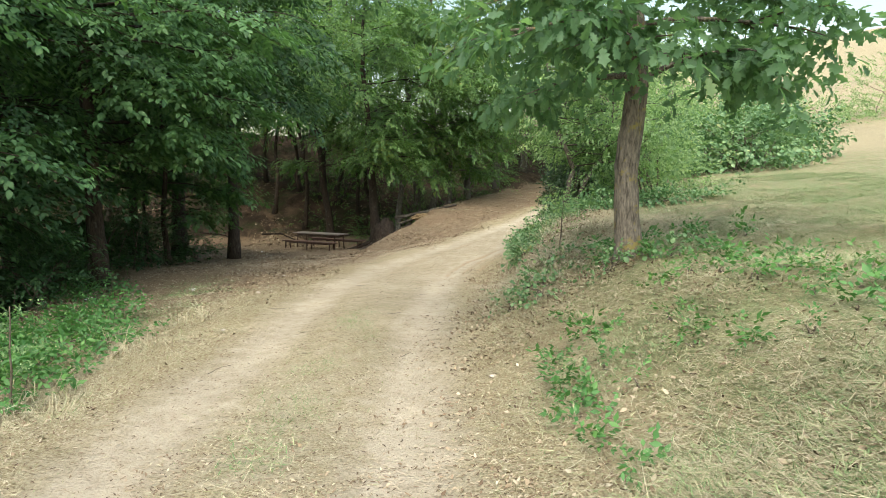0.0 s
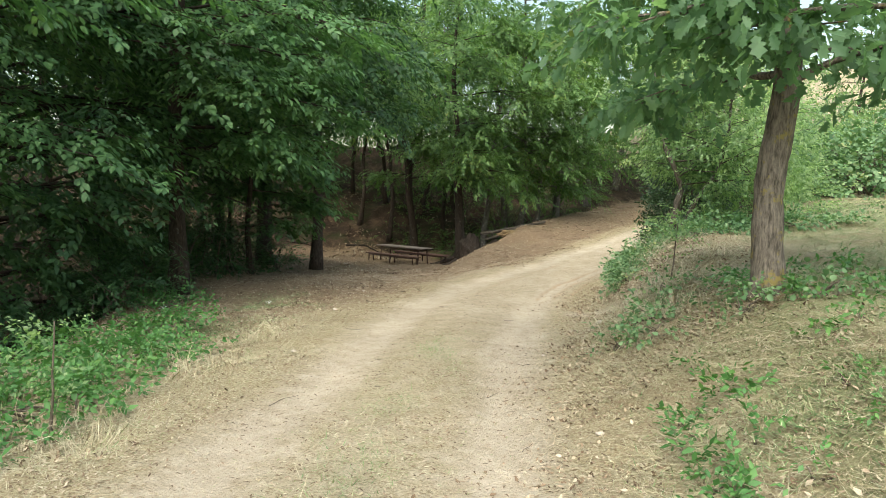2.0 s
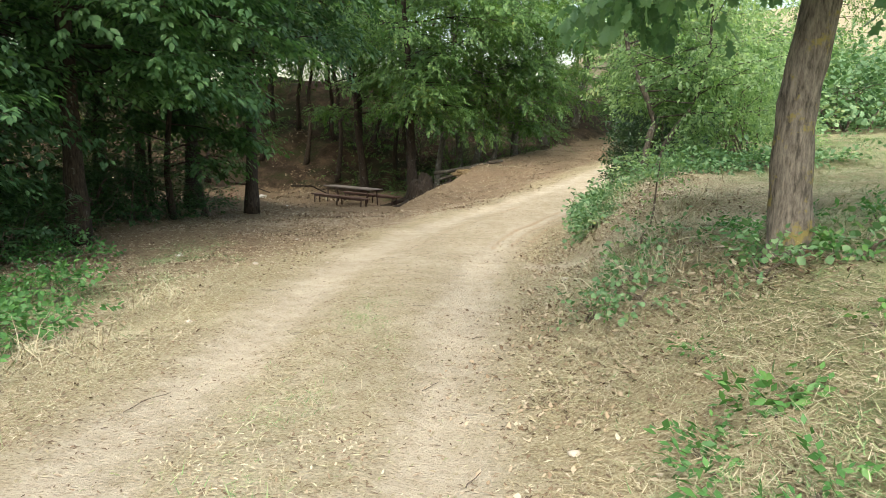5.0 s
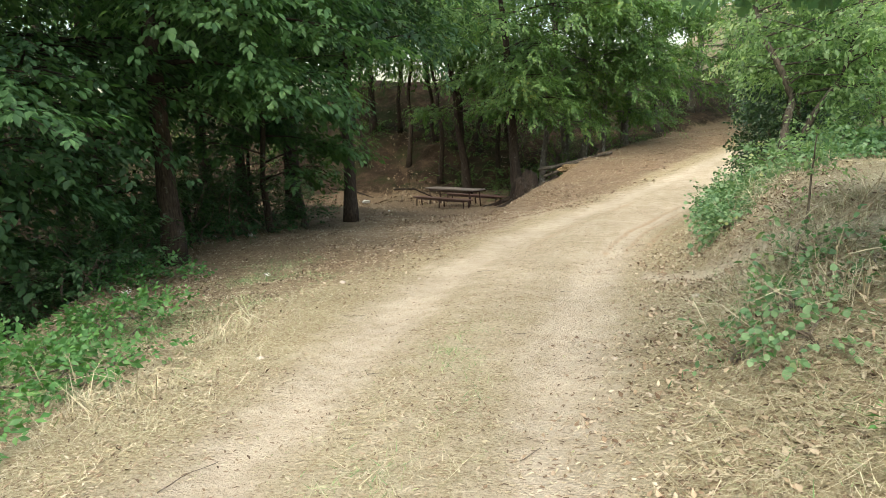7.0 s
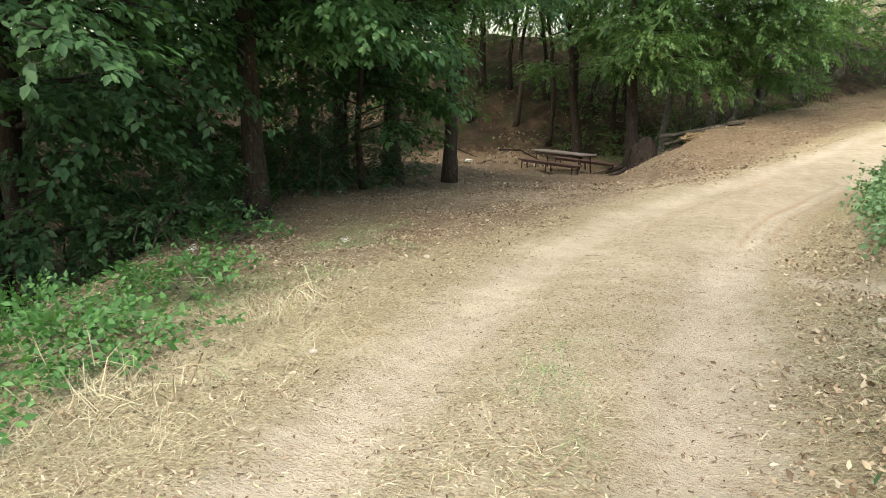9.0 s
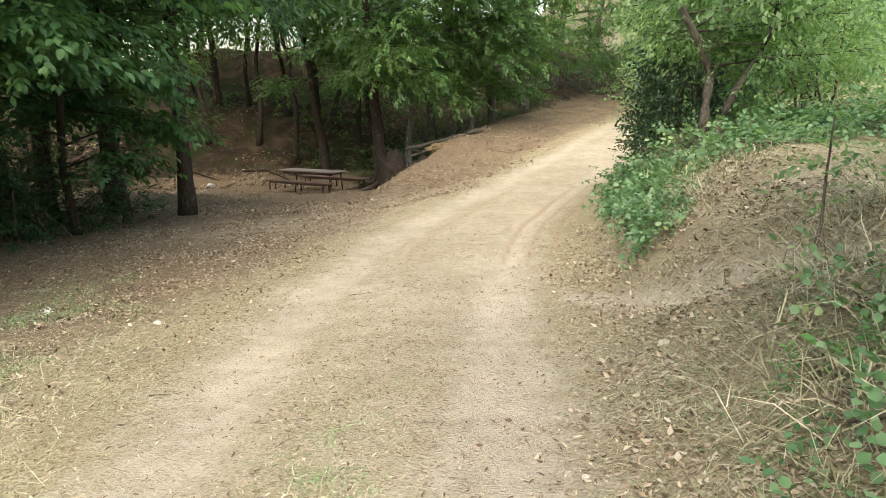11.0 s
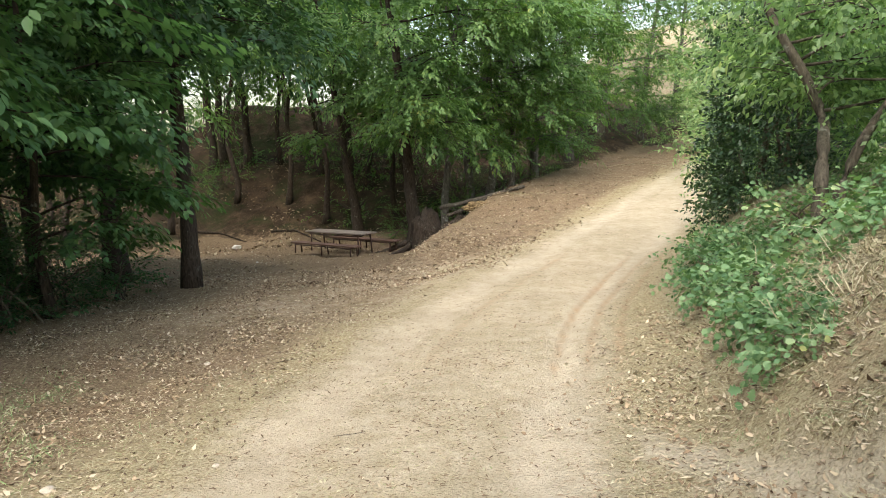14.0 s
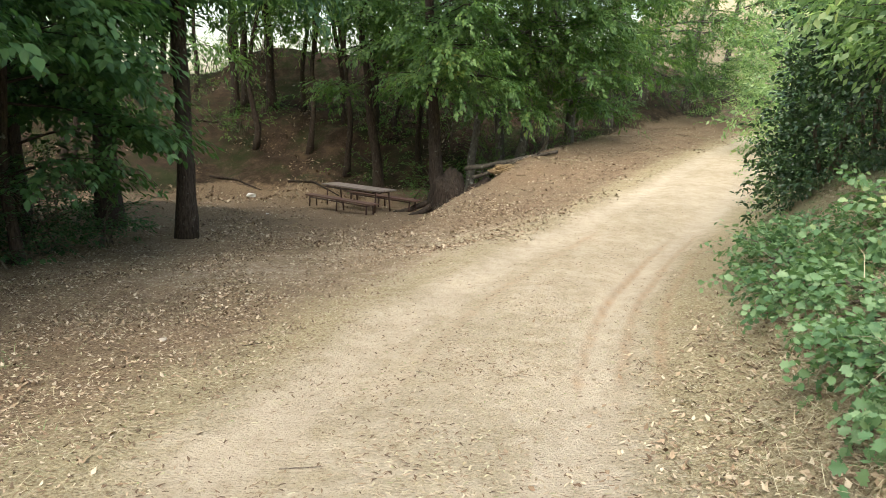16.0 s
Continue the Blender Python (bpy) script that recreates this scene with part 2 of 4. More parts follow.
class Pile:
    """Collects triangles for one mesh."""

    def __init__(self):
        self.v, self.f, self.n = [], [], 0

    def add(self, verts, tris):
        self.v.append(np.asarray(verts, float))
        self.f.append(np.asarray(tris, int) + self.n)
        self.n += len(verts)

    def tube(self, pts, radii, sides=8, wobble=0.0):
        pts, radii = np.asarray(pts, float), np.asarray(radii, float)
        n = len(pts)
        tan = np.gradient(pts, axis=0)
        tan /= np.linalg.norm(tan, axis=1)[:, None] + 1e-9
        ref = np.where(np.abs(tan[:, 2:3]) > 0.9, [[1.0, 0, 0]], [[0, 0, 1.0]])
        u = np.cross(tan, ref)
        u /= np.linalg.norm(u, axis=1)[:, None] + 1e-9
        w = np.cross(tan, u)
        a = np.linspace(0, 2 * np.pi, sides, endpoint=False)
        r = radii[:, None] * (1 + wobble * rng.normal(size=(n, sides)))
        ring = pts[:, None] + r[..., None] * (u[:, None] * np.cos(a)[None, :, None] + w[:, None] * np.sin(a)[None, :, None])
        i = np.arange(n - 1)[:, None] * sides
        j = np.arange(sides)[None]
        k = (j + 1) % sides
        q = np.stack([i + j, i + k, i + sides + k, i + sides + j], -1).reshape(-1, 4)
        caps = [[0, s + 1, s] for s in range(1, sides - 1)] + [[(n - 1) * sides, (n - 1) * sides + s, (n - 1) * sides + s + 1] for s in range(1, sides - 1)]
        self.add(ring.reshape(-1, 3), np.concatenate([q[:, [0, 1, 2]], q[:, [0, 2, 3]], np.array(caps)]))

    def scatter(self, verts, tris, place, turn, size):
        """Copies of a template: place (n,3), turn (n,3,3), size (n,) or (n,3)."""
        verts = np.asarray(verts, float)
        size = np.asarray(size, float)
        size = size[:, None] * np.ones(3) if size.ndim == 1 else size
        v = np.einsum("nij,nkj->nki", turn, verts[None] * size[:, None, :]) + place[:, None]
        f = np.asarray(tris)[None] + (np.arange(len(place)) * len(verts))[:, None, None]
        self.add(v.reshape(-1, 3), f.reshape(-1, 3))

    def data(self, name, mat, smooth=False):
        if not self.v:
            return None
        return mesh_data(name, np.concatenate(self.v), np.concatenate(self.f), [mat], smooth)


def thing(name, place, label, category, group="", kind=""):
    e = new(name)
    e.matrix_world = Matrix.Translation(place)
    return tagged(e, label, category, group, kind)


def part(name, me, parent, label=""):
    """One mesh under a thing; the mesh is in the thing's own frame."""
    ob = new(name, me)
    ob.parent = parent
    if label:
        tagged(ob, label)
    return ob


def turns(yaw, pitch, roll):
    """Rotation matrices: +y is the way a template points; yaw about z, pitch up, roll about its own way."""
    cy, sy, cp, sp, cr, sr = np.cos(yaw), np.sin(yaw), np.cos(pitch), np.sin(pitch), np.cos(roll), np.sin(roll)
    o, l = np.zeros_like(yaw), np.ones_like(yaw)
    mk = lambda *a: np.stack(a, -1).reshape(-1, 3, 3)
    return mk(cy, -sy, o, sy, cy, o, o, o, l) @ mk(l, o, o, o, cp, -sp, o, sp, cp) @ mk(cr, o, sr, o, l, o, -sr, o, cr)


# leaf blades, 1 m long along +y
OVATE = (np.array([(0, 0, 0), (0.27, 0.35, 0.05), (0.20, 0.72, 0.02), (0, 1, -0.10), (-0.20, 0.72, 0.02), (-0.27, 0.35, 0.05), (0, 0.5, -0.03)]),
         np.array([(0, 1, 6), (1, 2, 6), (2, 3, 6), (3, 4, 6), (4, 5, 6), (5, 0, 6)]))
SLIM = (np.array([(0, 0, 0), (0.19, 0.45, 0.03), (0, 1, -0.08), (-0.19, 0.45, 0.03)]), np.array([(0, 1, 2), (0, 2, 3)]))
WIDE = (SLIM[0] * np.array([1.35, 1, 1]), SLIM[1])
BLADE = (np.array([(0, 0, 0), (0.26, 0.42, 0.05), (0, 1, -0.10), (-0.26, 0.42, 0.05), (0, 0.45, -0.03)]), np.array([(0, 1, 4), (1, 2, 4), (2, 3, 4), (3, 0, 4)]))
ROUND = (np.array([(0, 0, 0), (0.36, 0.22, 0.04), (0.40, 0.62, 0.03), (0, 1, -0.08), (-0.40, 0.62, 0.03), (-0.36, 0.22, 0.04), (0, 0.5, -0.05)]),
         np.array([(0, 1, 6), (1, 2, 6), (2, 3, 6), (3, 4, 6), (4, 5, 6), (5, 0, 6)]))


def lobed_leaf():
    rim = [(0, 0), (0.07, 0.10), (0.20, 0.22), (0.13, 0.33), (0.31, 0.48), (0.18, 0.58), (0.29, 0.78), (0.12, 0.84), (0, 1.0)]
    left = [(-x, y) for x, y in rim[-2:0:-1]]
    ring = rim + left
    v = [(x, y, 0.25 * abs(x) - 0.12 * y * y) for x, y in ring] + [(0, 0.5, -0.04)]
    n = len(ring)
    return np.array(v), np.array([(i, (i + 1) % n, n) for i in range(n)])


LOBED = lobed_leaf()
VINE = (LOBED[0] * np.array([1.55, 1, 1]), LOBED[1])


def spray(leaf, count, length, leaf_len, droop=0.25, flat=0.25, seed=1, tip=0.30):
    """A twig with leaves in two ranks, pointing along +y."""
    r = np.random.default_rng(seed)
    p = Pile()
    t = np.linspace(0.08, 1.0, count)
    side = np.where(np.arange(count) % 2 == 0, 1.0, -1.0)
    place = np.stack([0.03 * r.normal(size=count) * length, t * length, -droop * length * t ** 2 + 0.03 * r.normal(size=count)], -1)
    yaw = -side * (0.95 - 0.55 * t) + r.normal(size=count) * 0.25
    turn = turns(yaw, -0.7 * tip - tip * t + r.normal(size=count) * flat, side * -0.2 + r.normal(size=count) * flat)
    p.scatter(*leaf, place, turn, leaf_len * r.uniform(0.65, 1.15, count))
    return np.concatenate(p.v), np.concatenate(p.f)


def smooth01(t):
    t = np.clip(t, 0, 1)
    return t * t * (3 - 2 * t)


def lattice(i, j, seed):
    h = np.sin(i * 127.1 + j * 311.7 + seed * 74.7) * 43758.5453
    return h - np.floor(h)


def vnoise(x, y, size, seed=0):
    """Value noise, 0 to 1."""
    x, y = np.asarray(x, float) / size, np.asarray(y, float) / size
    i, j = np.floor(x), np.floor(y)
    u, w = smooth01(x - i), smooth01(y - j)
    a, b = lattice(i, j, seed), lattice(i + 1, j, seed)
    c, d = lattice(i, j + 1, seed), lattice(i + 1, j + 1, seed)
    return (a * (1 - u) + b * u) * (1 - w) + (c * (1 - u) + d * u) * w


# ---- ground ----
def line(y, ys, vs, soft=1.0):
    """A smoothed broken line."""
    return sum(np.interp(np.asarray(y, float) + o * soft, ys, vs) for o in (-1, -0.5, 0, 0.5, 1)) / 5


def road_x(y):
    return line(y, [-20, 2, 6, 10, 14, 17, 20, 24, 28, 34, 42, 60], [-0.6, -0.65, -0.80, -0.85, -0.30, 0.65, 2.0, 3.7, 5.4, 8.2, 12.5, 22])


def road_z(y):
    return line(y, [-20, 0, 6, 12, 16, 18, 21, 24, 28, 34, 42, 60], [0.0, 0.0, -0.08, -0.10, -0.13, -0.03, 0.17, 0.42, 0.74, 1.15, 1.75, 2.6])


def ridge_x(y):
    return line(y, [17, 19, 21.7, 24.7, 28, 32, 37, 45, 60], [-1.6, -1.9, -1.8, -0.5, 0.5, 2.2, 4.8, 9.0, 18])


def ridge_z(y):
    return line(y, [14, 18, 19.5, 21.5, 23.0, 23.9, 24.7, 28, 32, 37, 45, 60], [-0.12, -0.20, -0.10, 0.06, 0.18, 0.56, 0.66, 0.9, 1.15, 1.45, 2.0, 2.9], 0.5)


def wood_floor(x, y):
    """The clearing and the gully in the wood, and the slope behind them."""
    base = line(y, [-20, 4, 10, 14, 19, 25, 40], [-0.15, -0.16, -0.19, -0.20, -0.40, -0.78, -0.8])
    brink = line(y, [-20, 3, 7, 12, 16, 18, 22], [-4.0, -4.0, -4.6, -6.6, -8.2, -10.5, -13])
    gully = 1.25 * smooth01((brink - x) / 3.2)
    s = np.maximum(-0.85 * x + 0.53 * y - 24.4, y - 29.0)
    rise = 0.50 * np.log1p(np.exp(np.clip(s * 2.5, -30, 30))) / 2.5
    return base - gully + np.minimum(rise, 5.2 + 0.03 * rise)


def ground_z(x, y):
    x, y = np.asarray(x, float), np.asarray(y, float)
    c, r = road_x(y), road_z(y)
    d = x - c
    # left: shoulder up to the ridge beside the clearing, then down to the wood floor
    rx, rz = ridge_x(y), ridge_z(y)
    far = smooth01((y - 17.0) / 3.5)
    edge = np.where(far > 0, rx, c - 1.4)
    shoulder = r + (rz - r) * smooth01((c - 1.3 - x) / np.maximum(c - 1.3 - rx, 0.6))
    drop = smooth01((rx - x) / 1.15)
    fl = wood_floor(x, y)
    left_far = shoulder * (1 - drop) + np.minimum(fl, rz) * drop + np.maximum(fl - rz, 0) * smooth01((rx - x) / 6)
    lt = smooth01((-d - 1.1) / 1.9)
    left_near = r * (1 - lt) + fl * lt
    left = left_near * (1 - far) + left_far * far
    # right: bank and meadow, cut by the foot path
    meadow = 0.86 + 0.08 * (x - 2.2) + 0.020 * (y - 6.0) + 0.013 * np.clip(y - 12, 0, 20) + 0.0030 * np.clip(y - 22, 0, 40) ** 2
    meadow = meadow + 24 * smooth01((np.hypot(x - 10, y - 10) - 48) / 190) * smooth01((x + 2) / 30)
    toe = line(y, [-20, 2, 4, 6, 8, 10, 11.8, 14, 17, 20, 60], [1.9, 1.7, 1.55, 1.35, 1.5, 1.65, 1.75, 1.7, 1.5, 1.5, 1.8])
    width = line(y, [-20, 3, 4, 6, 9, 12, 16, 22, 60], [1.9, 1.65, 1.5, 1.3, 1.2, 1.2, 1.4, 2.5, 5], 0.6)
    bt = np.clip((d - toe) / width, -3, 3)
    lin = np.log1p(np.exp(np.clip(bt * 9, -30, 30))) / 9 - np.log1p(np.exp(np.clip((bt - 1) * 7, -30, 30))) / 7
    bt = np.clip(lin, 0, 1)
    right = r + (meadow - r) * bt
    right = right - 0.17 * foot_path(x, y) * smooth01((x - 0.8) / 0.5)
    z = np.where(d < 0, left, right)
    # ruts and unevenness
    near = np.exp(-((np.abs(d) - 0.80) / 0.24) ** 2)
    z = z - 0.022 * sum(np.exp(-((d - q) / 0.07) ** 2) for q in (0.72, 1.0, 1.26)) * smooth01((y - 11) / 1.5) * smooth01((19 - y) / 2)
    z = z - 0.030 * near + 0.018 * np.exp(-(d / 0.35) ** 2)
    off = smooth01((np.abs(d) - 0.9) / 1.0)
    wild = smooth01((ridge_x(y) + 0.3 - x) / 1.2) * smooth01((y - 20.5) / 2) * smooth01((np.hypot(x + 5, y - 25.2) - 2.2) / 2.5)
    z = z + wild * ((vnoise(x, y, 1.5, 21) - 0.5) * 0.55 + (vnoise(x, y, 3.6, 22) - 0.5) * 0.9 * smooth01((y - 29) / 3))
    z = z + (vnoise(x, y, 0.9, 1) - 0.5) * (0.03 + 0.08 * off) + (vnoise(x, y, 0.28, 2) - 0.5) * (0.010 + 0.035 * off) + (vnoise(x, y, 4.5, 3) - 0.5) * 0.22 * smooth01((np.abs(d) - 2.5) / 3)
    return z


def foot_path(x, y):
    """A bare foot path that climbs slantwise over the bank."""
    along = 10.0 - 1.7 * (x - 0.9) + 0.55 * np.maximum(x - 1.6, 0) ** 2
    return np.exp(-((y - along) / 0.40) ** 2) * smooth01((x - 0.3) / 0.5) * smooth01((3.2 - x) / 1.2)


def gz(x, y):
    return float(ground_z(np.array([x]), np.array([y]))[0])


def zones(x, y):
    """How much of each cover lies at a place: bare dirt, fallen leaves, green turf, bare reddish bank, shade-darkened
    humus.
    """
    d = x - road_x(y)
    rut = np.exp(-((np.abs(d) - 0.80) / 0.46) ** 2)
    dirt = np.maximum(rut * 0.92, smooth01((1.45 - np.abs(d)) / 0.7) * (0.40 + 0.30 * smooth01((y - 7) / 5)))
    dirt = np.maximum(dirt, 0.95 * foot_path(x, y))
    dirt = np.maximum(dirt, 0.36 * smooth01((y - 12) / 4) * smooth01((-d - 0.2) / 1) * smooth01((5.5 + d) / 2) * smooth01((21 - y) / 3))
    wood = smooth01((-d - 2.0 + 0.9 * smooth01((y - 7) / 4)) / (2.0 - 0.7 * smooth01((y - 7) / 4)))
    leaf = 0.74 * wood + 0.30 * smooth01((y - 17) / 4) * smooth01((-d - 1.2) / 1.0)
    leaf = np.maximum(leaf, 0.30 * np.exp(-((d - 2.1) / 0.9) ** 2) * smooth01((15.5 - y) / 2))
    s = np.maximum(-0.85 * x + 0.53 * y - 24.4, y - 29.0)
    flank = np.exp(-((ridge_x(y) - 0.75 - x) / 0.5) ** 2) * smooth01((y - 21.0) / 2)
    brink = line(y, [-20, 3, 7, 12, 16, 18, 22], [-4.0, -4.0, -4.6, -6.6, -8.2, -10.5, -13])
    shaded_humus = np.maximum(np.maximum(0.9 * smooth01((s + 0.6) / 1.2) * smooth01((ridge_x(y) - x) / 1.5), 0.85 * flank), smooth01((brink - 0.2 - x) / 1.5))
    green = (0.28 + 0.28 * np.maximum(smooth01((8.5 - y) / 3), smooth01((x - 2.7) / 1.0))) * smooth01((d - 1.6) / 1.0) * smooth01((42 - y) / 28) + 0.75 * np.exp(-((d + 3.6) / 0.8) ** 2) * smooth01((11 - y) / 3)
    red = 0.40 * np.exp(-((x - 1.7) / 0.5) ** 2) * np.exp(-((y - 10.5) / 0.9) ** 2) + 0.06 * np.exp(-((x - ridge_x(y) + 0.4) / 0.5) ** 2) * smooth01((y - 19) / 2)
    stripes = sum(np.exp(-((d - q) / 0.06) ** 2) for q in (0.72, 1.0, 1.26)) + 0.7 * np.exp(-((d + 0.35) / 0.09) ** 2)
    red = red + 0.62 * stripes * smooth01((y - 11) / 1.5) * smooth01((19 - y) / 2)
    dust = 0.30 * np.exp(-((np.abs(d) - 0.80) / 0.24) ** 2) * (0.75 + 0.5 * vnoise(x, y, 1.6, 31))
    dust = dust + 0.28 * np.exp(-((d - 0.74) / 0.14) ** 2) * (0.5 + vnoise(x, y, 1.1, 33)) * smooth01((15 - y) / 3)
    return dict(dust=dust, dirt=dirt, leaf=leaf, green=green, red=red, shaded_humus=np.minimum(shaded_humus, 1))


def steps(a, b, fine, lo, hi, grow):
    mid = list(np.arange(a, b, fine))
    s, v, out = fine, b, []
    while v < hi:
        out.append(v)
        s *= grow
        v += s
    s, v, back = fine, a - fine, []
    while v > lo:
        back.append(v)
        s *= grow
        v -= s
    return np.array(back[::-1] + mid + out)


def build_ground():
    xs, ys = steps(-3.6, 3.6, 0.075, -900, 900, 1.065), steps(2.5, 15.0, 0.075, -300, 1500, 1.045)
    X, Y = np.meshgrid(xs, ys)
    x, y = X.ravel(), Y.ravel()
    nx, ny = len(xs), len(ys)
    i = (np.arange(ny - 1)[:, None] * nx + np.arange(nx - 1)[None]).ravel()
    tris = np.concatenate([np.stack([i, i + 1, i + nx + 1], -1), np.stack([i, i + nx + 1, i + nx], -1)])
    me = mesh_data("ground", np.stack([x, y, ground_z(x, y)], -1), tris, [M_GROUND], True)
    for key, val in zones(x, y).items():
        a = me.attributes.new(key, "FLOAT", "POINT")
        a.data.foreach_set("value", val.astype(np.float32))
    return tagged(new("ground", me), "dirt track with ruts, dry grass verges and leaf litter", "ground", kind="structure")


build_ground()


# ---- trees ----
SPRAYS = {
    "maple": ([spray(OVATE, 17, 0.74, 0.125, 0.15, 0.17, s, 0.29) for s in (1, 2, 3)], M_MAPLE),
    "horn": ([spray(WIDE, 20, 0.74, 0.10, 0.15, 0.22, s, 0.30) for s in (4, 5, 6)], M_HORN),
    "oak": ([spray(LOBED, 10, 0.36, 0.135, 0.12, 0.50, s) for s in (7, 8, 9)], M_OAKLEAF),
    "shrub": ([spray(WIDE, 18, 0.55, 0.078, 0.15, 0.50, s) for s in (10, 11, 12)], M_SHRUB),
    "ivy": ([spray(OVATE, 12, 0.40, 0.085, 0.20, 0.60, s) for s in (13, 14)], M_IVY),
    "bramble": ([spray(ROUND, 8, 0.45, 0.095, 0.25, 0.45, s) for s in (15, 16, 17)], M_BRAMBLE),
    "broad": ([spray(WIDE, 20, 0.85, 0.138, 0.30, 0.28, s) for s in (31, 32, 33)], M_MAPLE_SHADED),
    "vine": ([spray(VINE, 10, 0.42, 0.088, 0.25, 0.50, s) for s in (34, 35, 36)], M_BRAMBLE),
    "weed": ([spray(WIDE, 8, 0.20, 0.075, 0.10, 0.5, s) for s in (37, 38, 39)], M_WEED),
    "far": ([spray(SLIM, 12, 1.2, 0.30, 0.3, 0.5, s) for s in (18, 19)], M_SHRUB),
    "back": ([spray(SLIM, 12, 1.1, 0.24, 0.4, 0.4, s) for s in (20, 21)], M_HORN),
}


def put_sprays(kind, pos, yaw, pitch, size):
    """All sprays of one crown as one pile."""
    p = Pile()
    forms = SPRAYS[kind][0]
    pick = rng.integers(0, len(forms), len(pos))
    roll = rng.normal(size=len(pos)) * (0.22 if kind in ("maple", "horn") else 0.35)
    for k, (v, f) in enumerate(forms):
        m = pick == k
        if m.any():
            p.scatter(v, f, pos[m], turns(yaw[m], pitch[m], roll[m]), size[m])
    return p


def curve_points(a, way, length, n, bend=0.0, lift=0.0, wander=0.06):
    """A limb from a, going along way (unit), rising or sagging by bend, with some wander."""
    t = np.linspace(0, 1, n)
    pts = np.asarray(a)[None] + np.outer(t * length, way)
    pts[:, 2] += bend * length * t ** 2 + lift * length * t
    w = np.cumsum(rng.normal(size=(n, 3)) * wander * length / n, axis=0)
    w[0] = 0
    return pts + w


def tree(name, x, y, height, radius, kind, label, category="tree", lean=(0, 0), low=0.25, reach=2.5, limbs=14, per=9, toward=None,
         bark=None, size=1.0, droop=-0.25, crook=0.05, group="", spread=0.32, sink=0.05, trunk_pts=None, flare=1.35, twigs=False):
    """A tapered trunk with limbs and a crown of leafy twigs. toward: the azimuth (from +x, anticlockwise) most limbs reach to."""
    z0 = gz(x, y) - sink
    th = thing(name, (x, y, z0), label, category, group)
    bark = bark or M_BARK
    n = 14
    t = np.linspace(0, 1, n)
    if trunk_pts is None:
        tp = np.stack([lean[0] * t ** 1.3, lean[1] * t ** 1.3, t * height], -1)
        w = np.cumsum(rng.normal(size=(n, 2)) * crook * height / n, axis=0)
        tp[1:, :2] += w[1:] - w[0]
    else:
        tp = np.array(trunk_pts)
        t = tp[:, 2] / tp[-1, 2]
        height = tp[-1, 2]
    rad = radius * (1 - 0.82 * t)
    rad[0] *= flare
    rad[1] *= 1 + (flare - 1) * 0.25
    tk = Pile()
    fine = np.linspace(0, len(tp) - 1, len(tp) * 2)
    fp = np.stack([np.interp(fine, np.arange(len(tp)), tp[:, k]) for k in range(3)], -1)
    tk.tube(fp, np.interp(fine, np.arange(len(tp)), rad), 12, 0.05)
    part("trunk", tk.data("trunk", bark, True), th)
    pos, yaw, pit = [], [], []
    for i in range(limbs):
        h = low + (0.97 - low) * (i + rng.uniform(0, 1)) / limbs
        az = i * 2.39996 + rng.normal() * 0.4
        if toward is not None and rng.uniform() < 0.65:
            az = toward + rng.normal() * 0.6
        a = np.array([np.interp(h, t, tp[:, k]) for k in range(3)])
        L = reach * (0.55 + 0.6 * math.sin(math.pi * min(1, 0.2 + 0.8 * (1 - (h - low) / (1 - low))))) * rng.uniform(0.75, 1.15)
        L *= 0.45 + 0.55 * (1 - max(0, h - 0.6) / 0.4)
        up = rng.uniform(0.05, 0.5)
        way = np.array([math.cos(az) * math.cos(up), math.sin(az) * math.cos(up), math.sin(up)])
        pts = curve_points(a, way, L, 7, droop)
        br, shoots = Pile(), []
        r0 = max(0.008, radius * (1 - 0.8 * h) * 0.36)
        br.tube(pts, np.linspace(r0, 0.004, 7), 4)
        ends = [(pts, az, 1.0)]
        for s in range(3):
            k = rng.uniform(0.25, 0.85)
            b0 = np.array([np.interp(k, np.linspace(0, 1, 7), pts[:, c]) for c in range(3)])
            az2 = az + rng.choice([-1, 1]) * rng.uniform(0.5, 1.1)
            w2 = np.array([math.cos(az2), math.sin(az2), rng.uniform(-0.15, 0.35)])
            p2 = curve_points(b0, w2 / np.linalg.norm(w2), L * rng.uniform(0.3, 0.55), 5, droop)
            if twigs:
                shoots.append(Pile())
            (shoots[-1] if twigs else br).tube(p2[::2], np.linspace(r0 * 0.45, 0.003, 3), 3)
            ends.append((p2, az2, 0.6))
        limb = part("limb", br.data("limb", bark), th)
        for sh in shoots:
            part("twig", sh.data("twig", bark), limb)
        for pts2, az2, share in ends:
            m = max(2, int(per * share))
            u = rng.uniform(0.22, 1.0, m)
            q = np.stack([np.interp(u, np.linspace(0, 1, len(pts2)), pts2[:, c]) for c in range(3)], -1)
            pos.append(q + rng.normal(size=(m, 3)) * 0.05)
            yaw.append(az2 - math.pi / 2 + rng.normal(size=m) * 0.9)
            pit.append(-0.16 + rng.normal(size=m) * spread)
    pos, yaw, pit = np.concatenate(pos), np.concatenate(yaw), np.concatenate(pit)
    crown = put_sprays(kind, pos, yaw, pit, size * rng.uniform(0.7, 1.25, len(pos)))
    part("crown", crown.data("crown", SPRAYS[kind][1]), th)
    return th


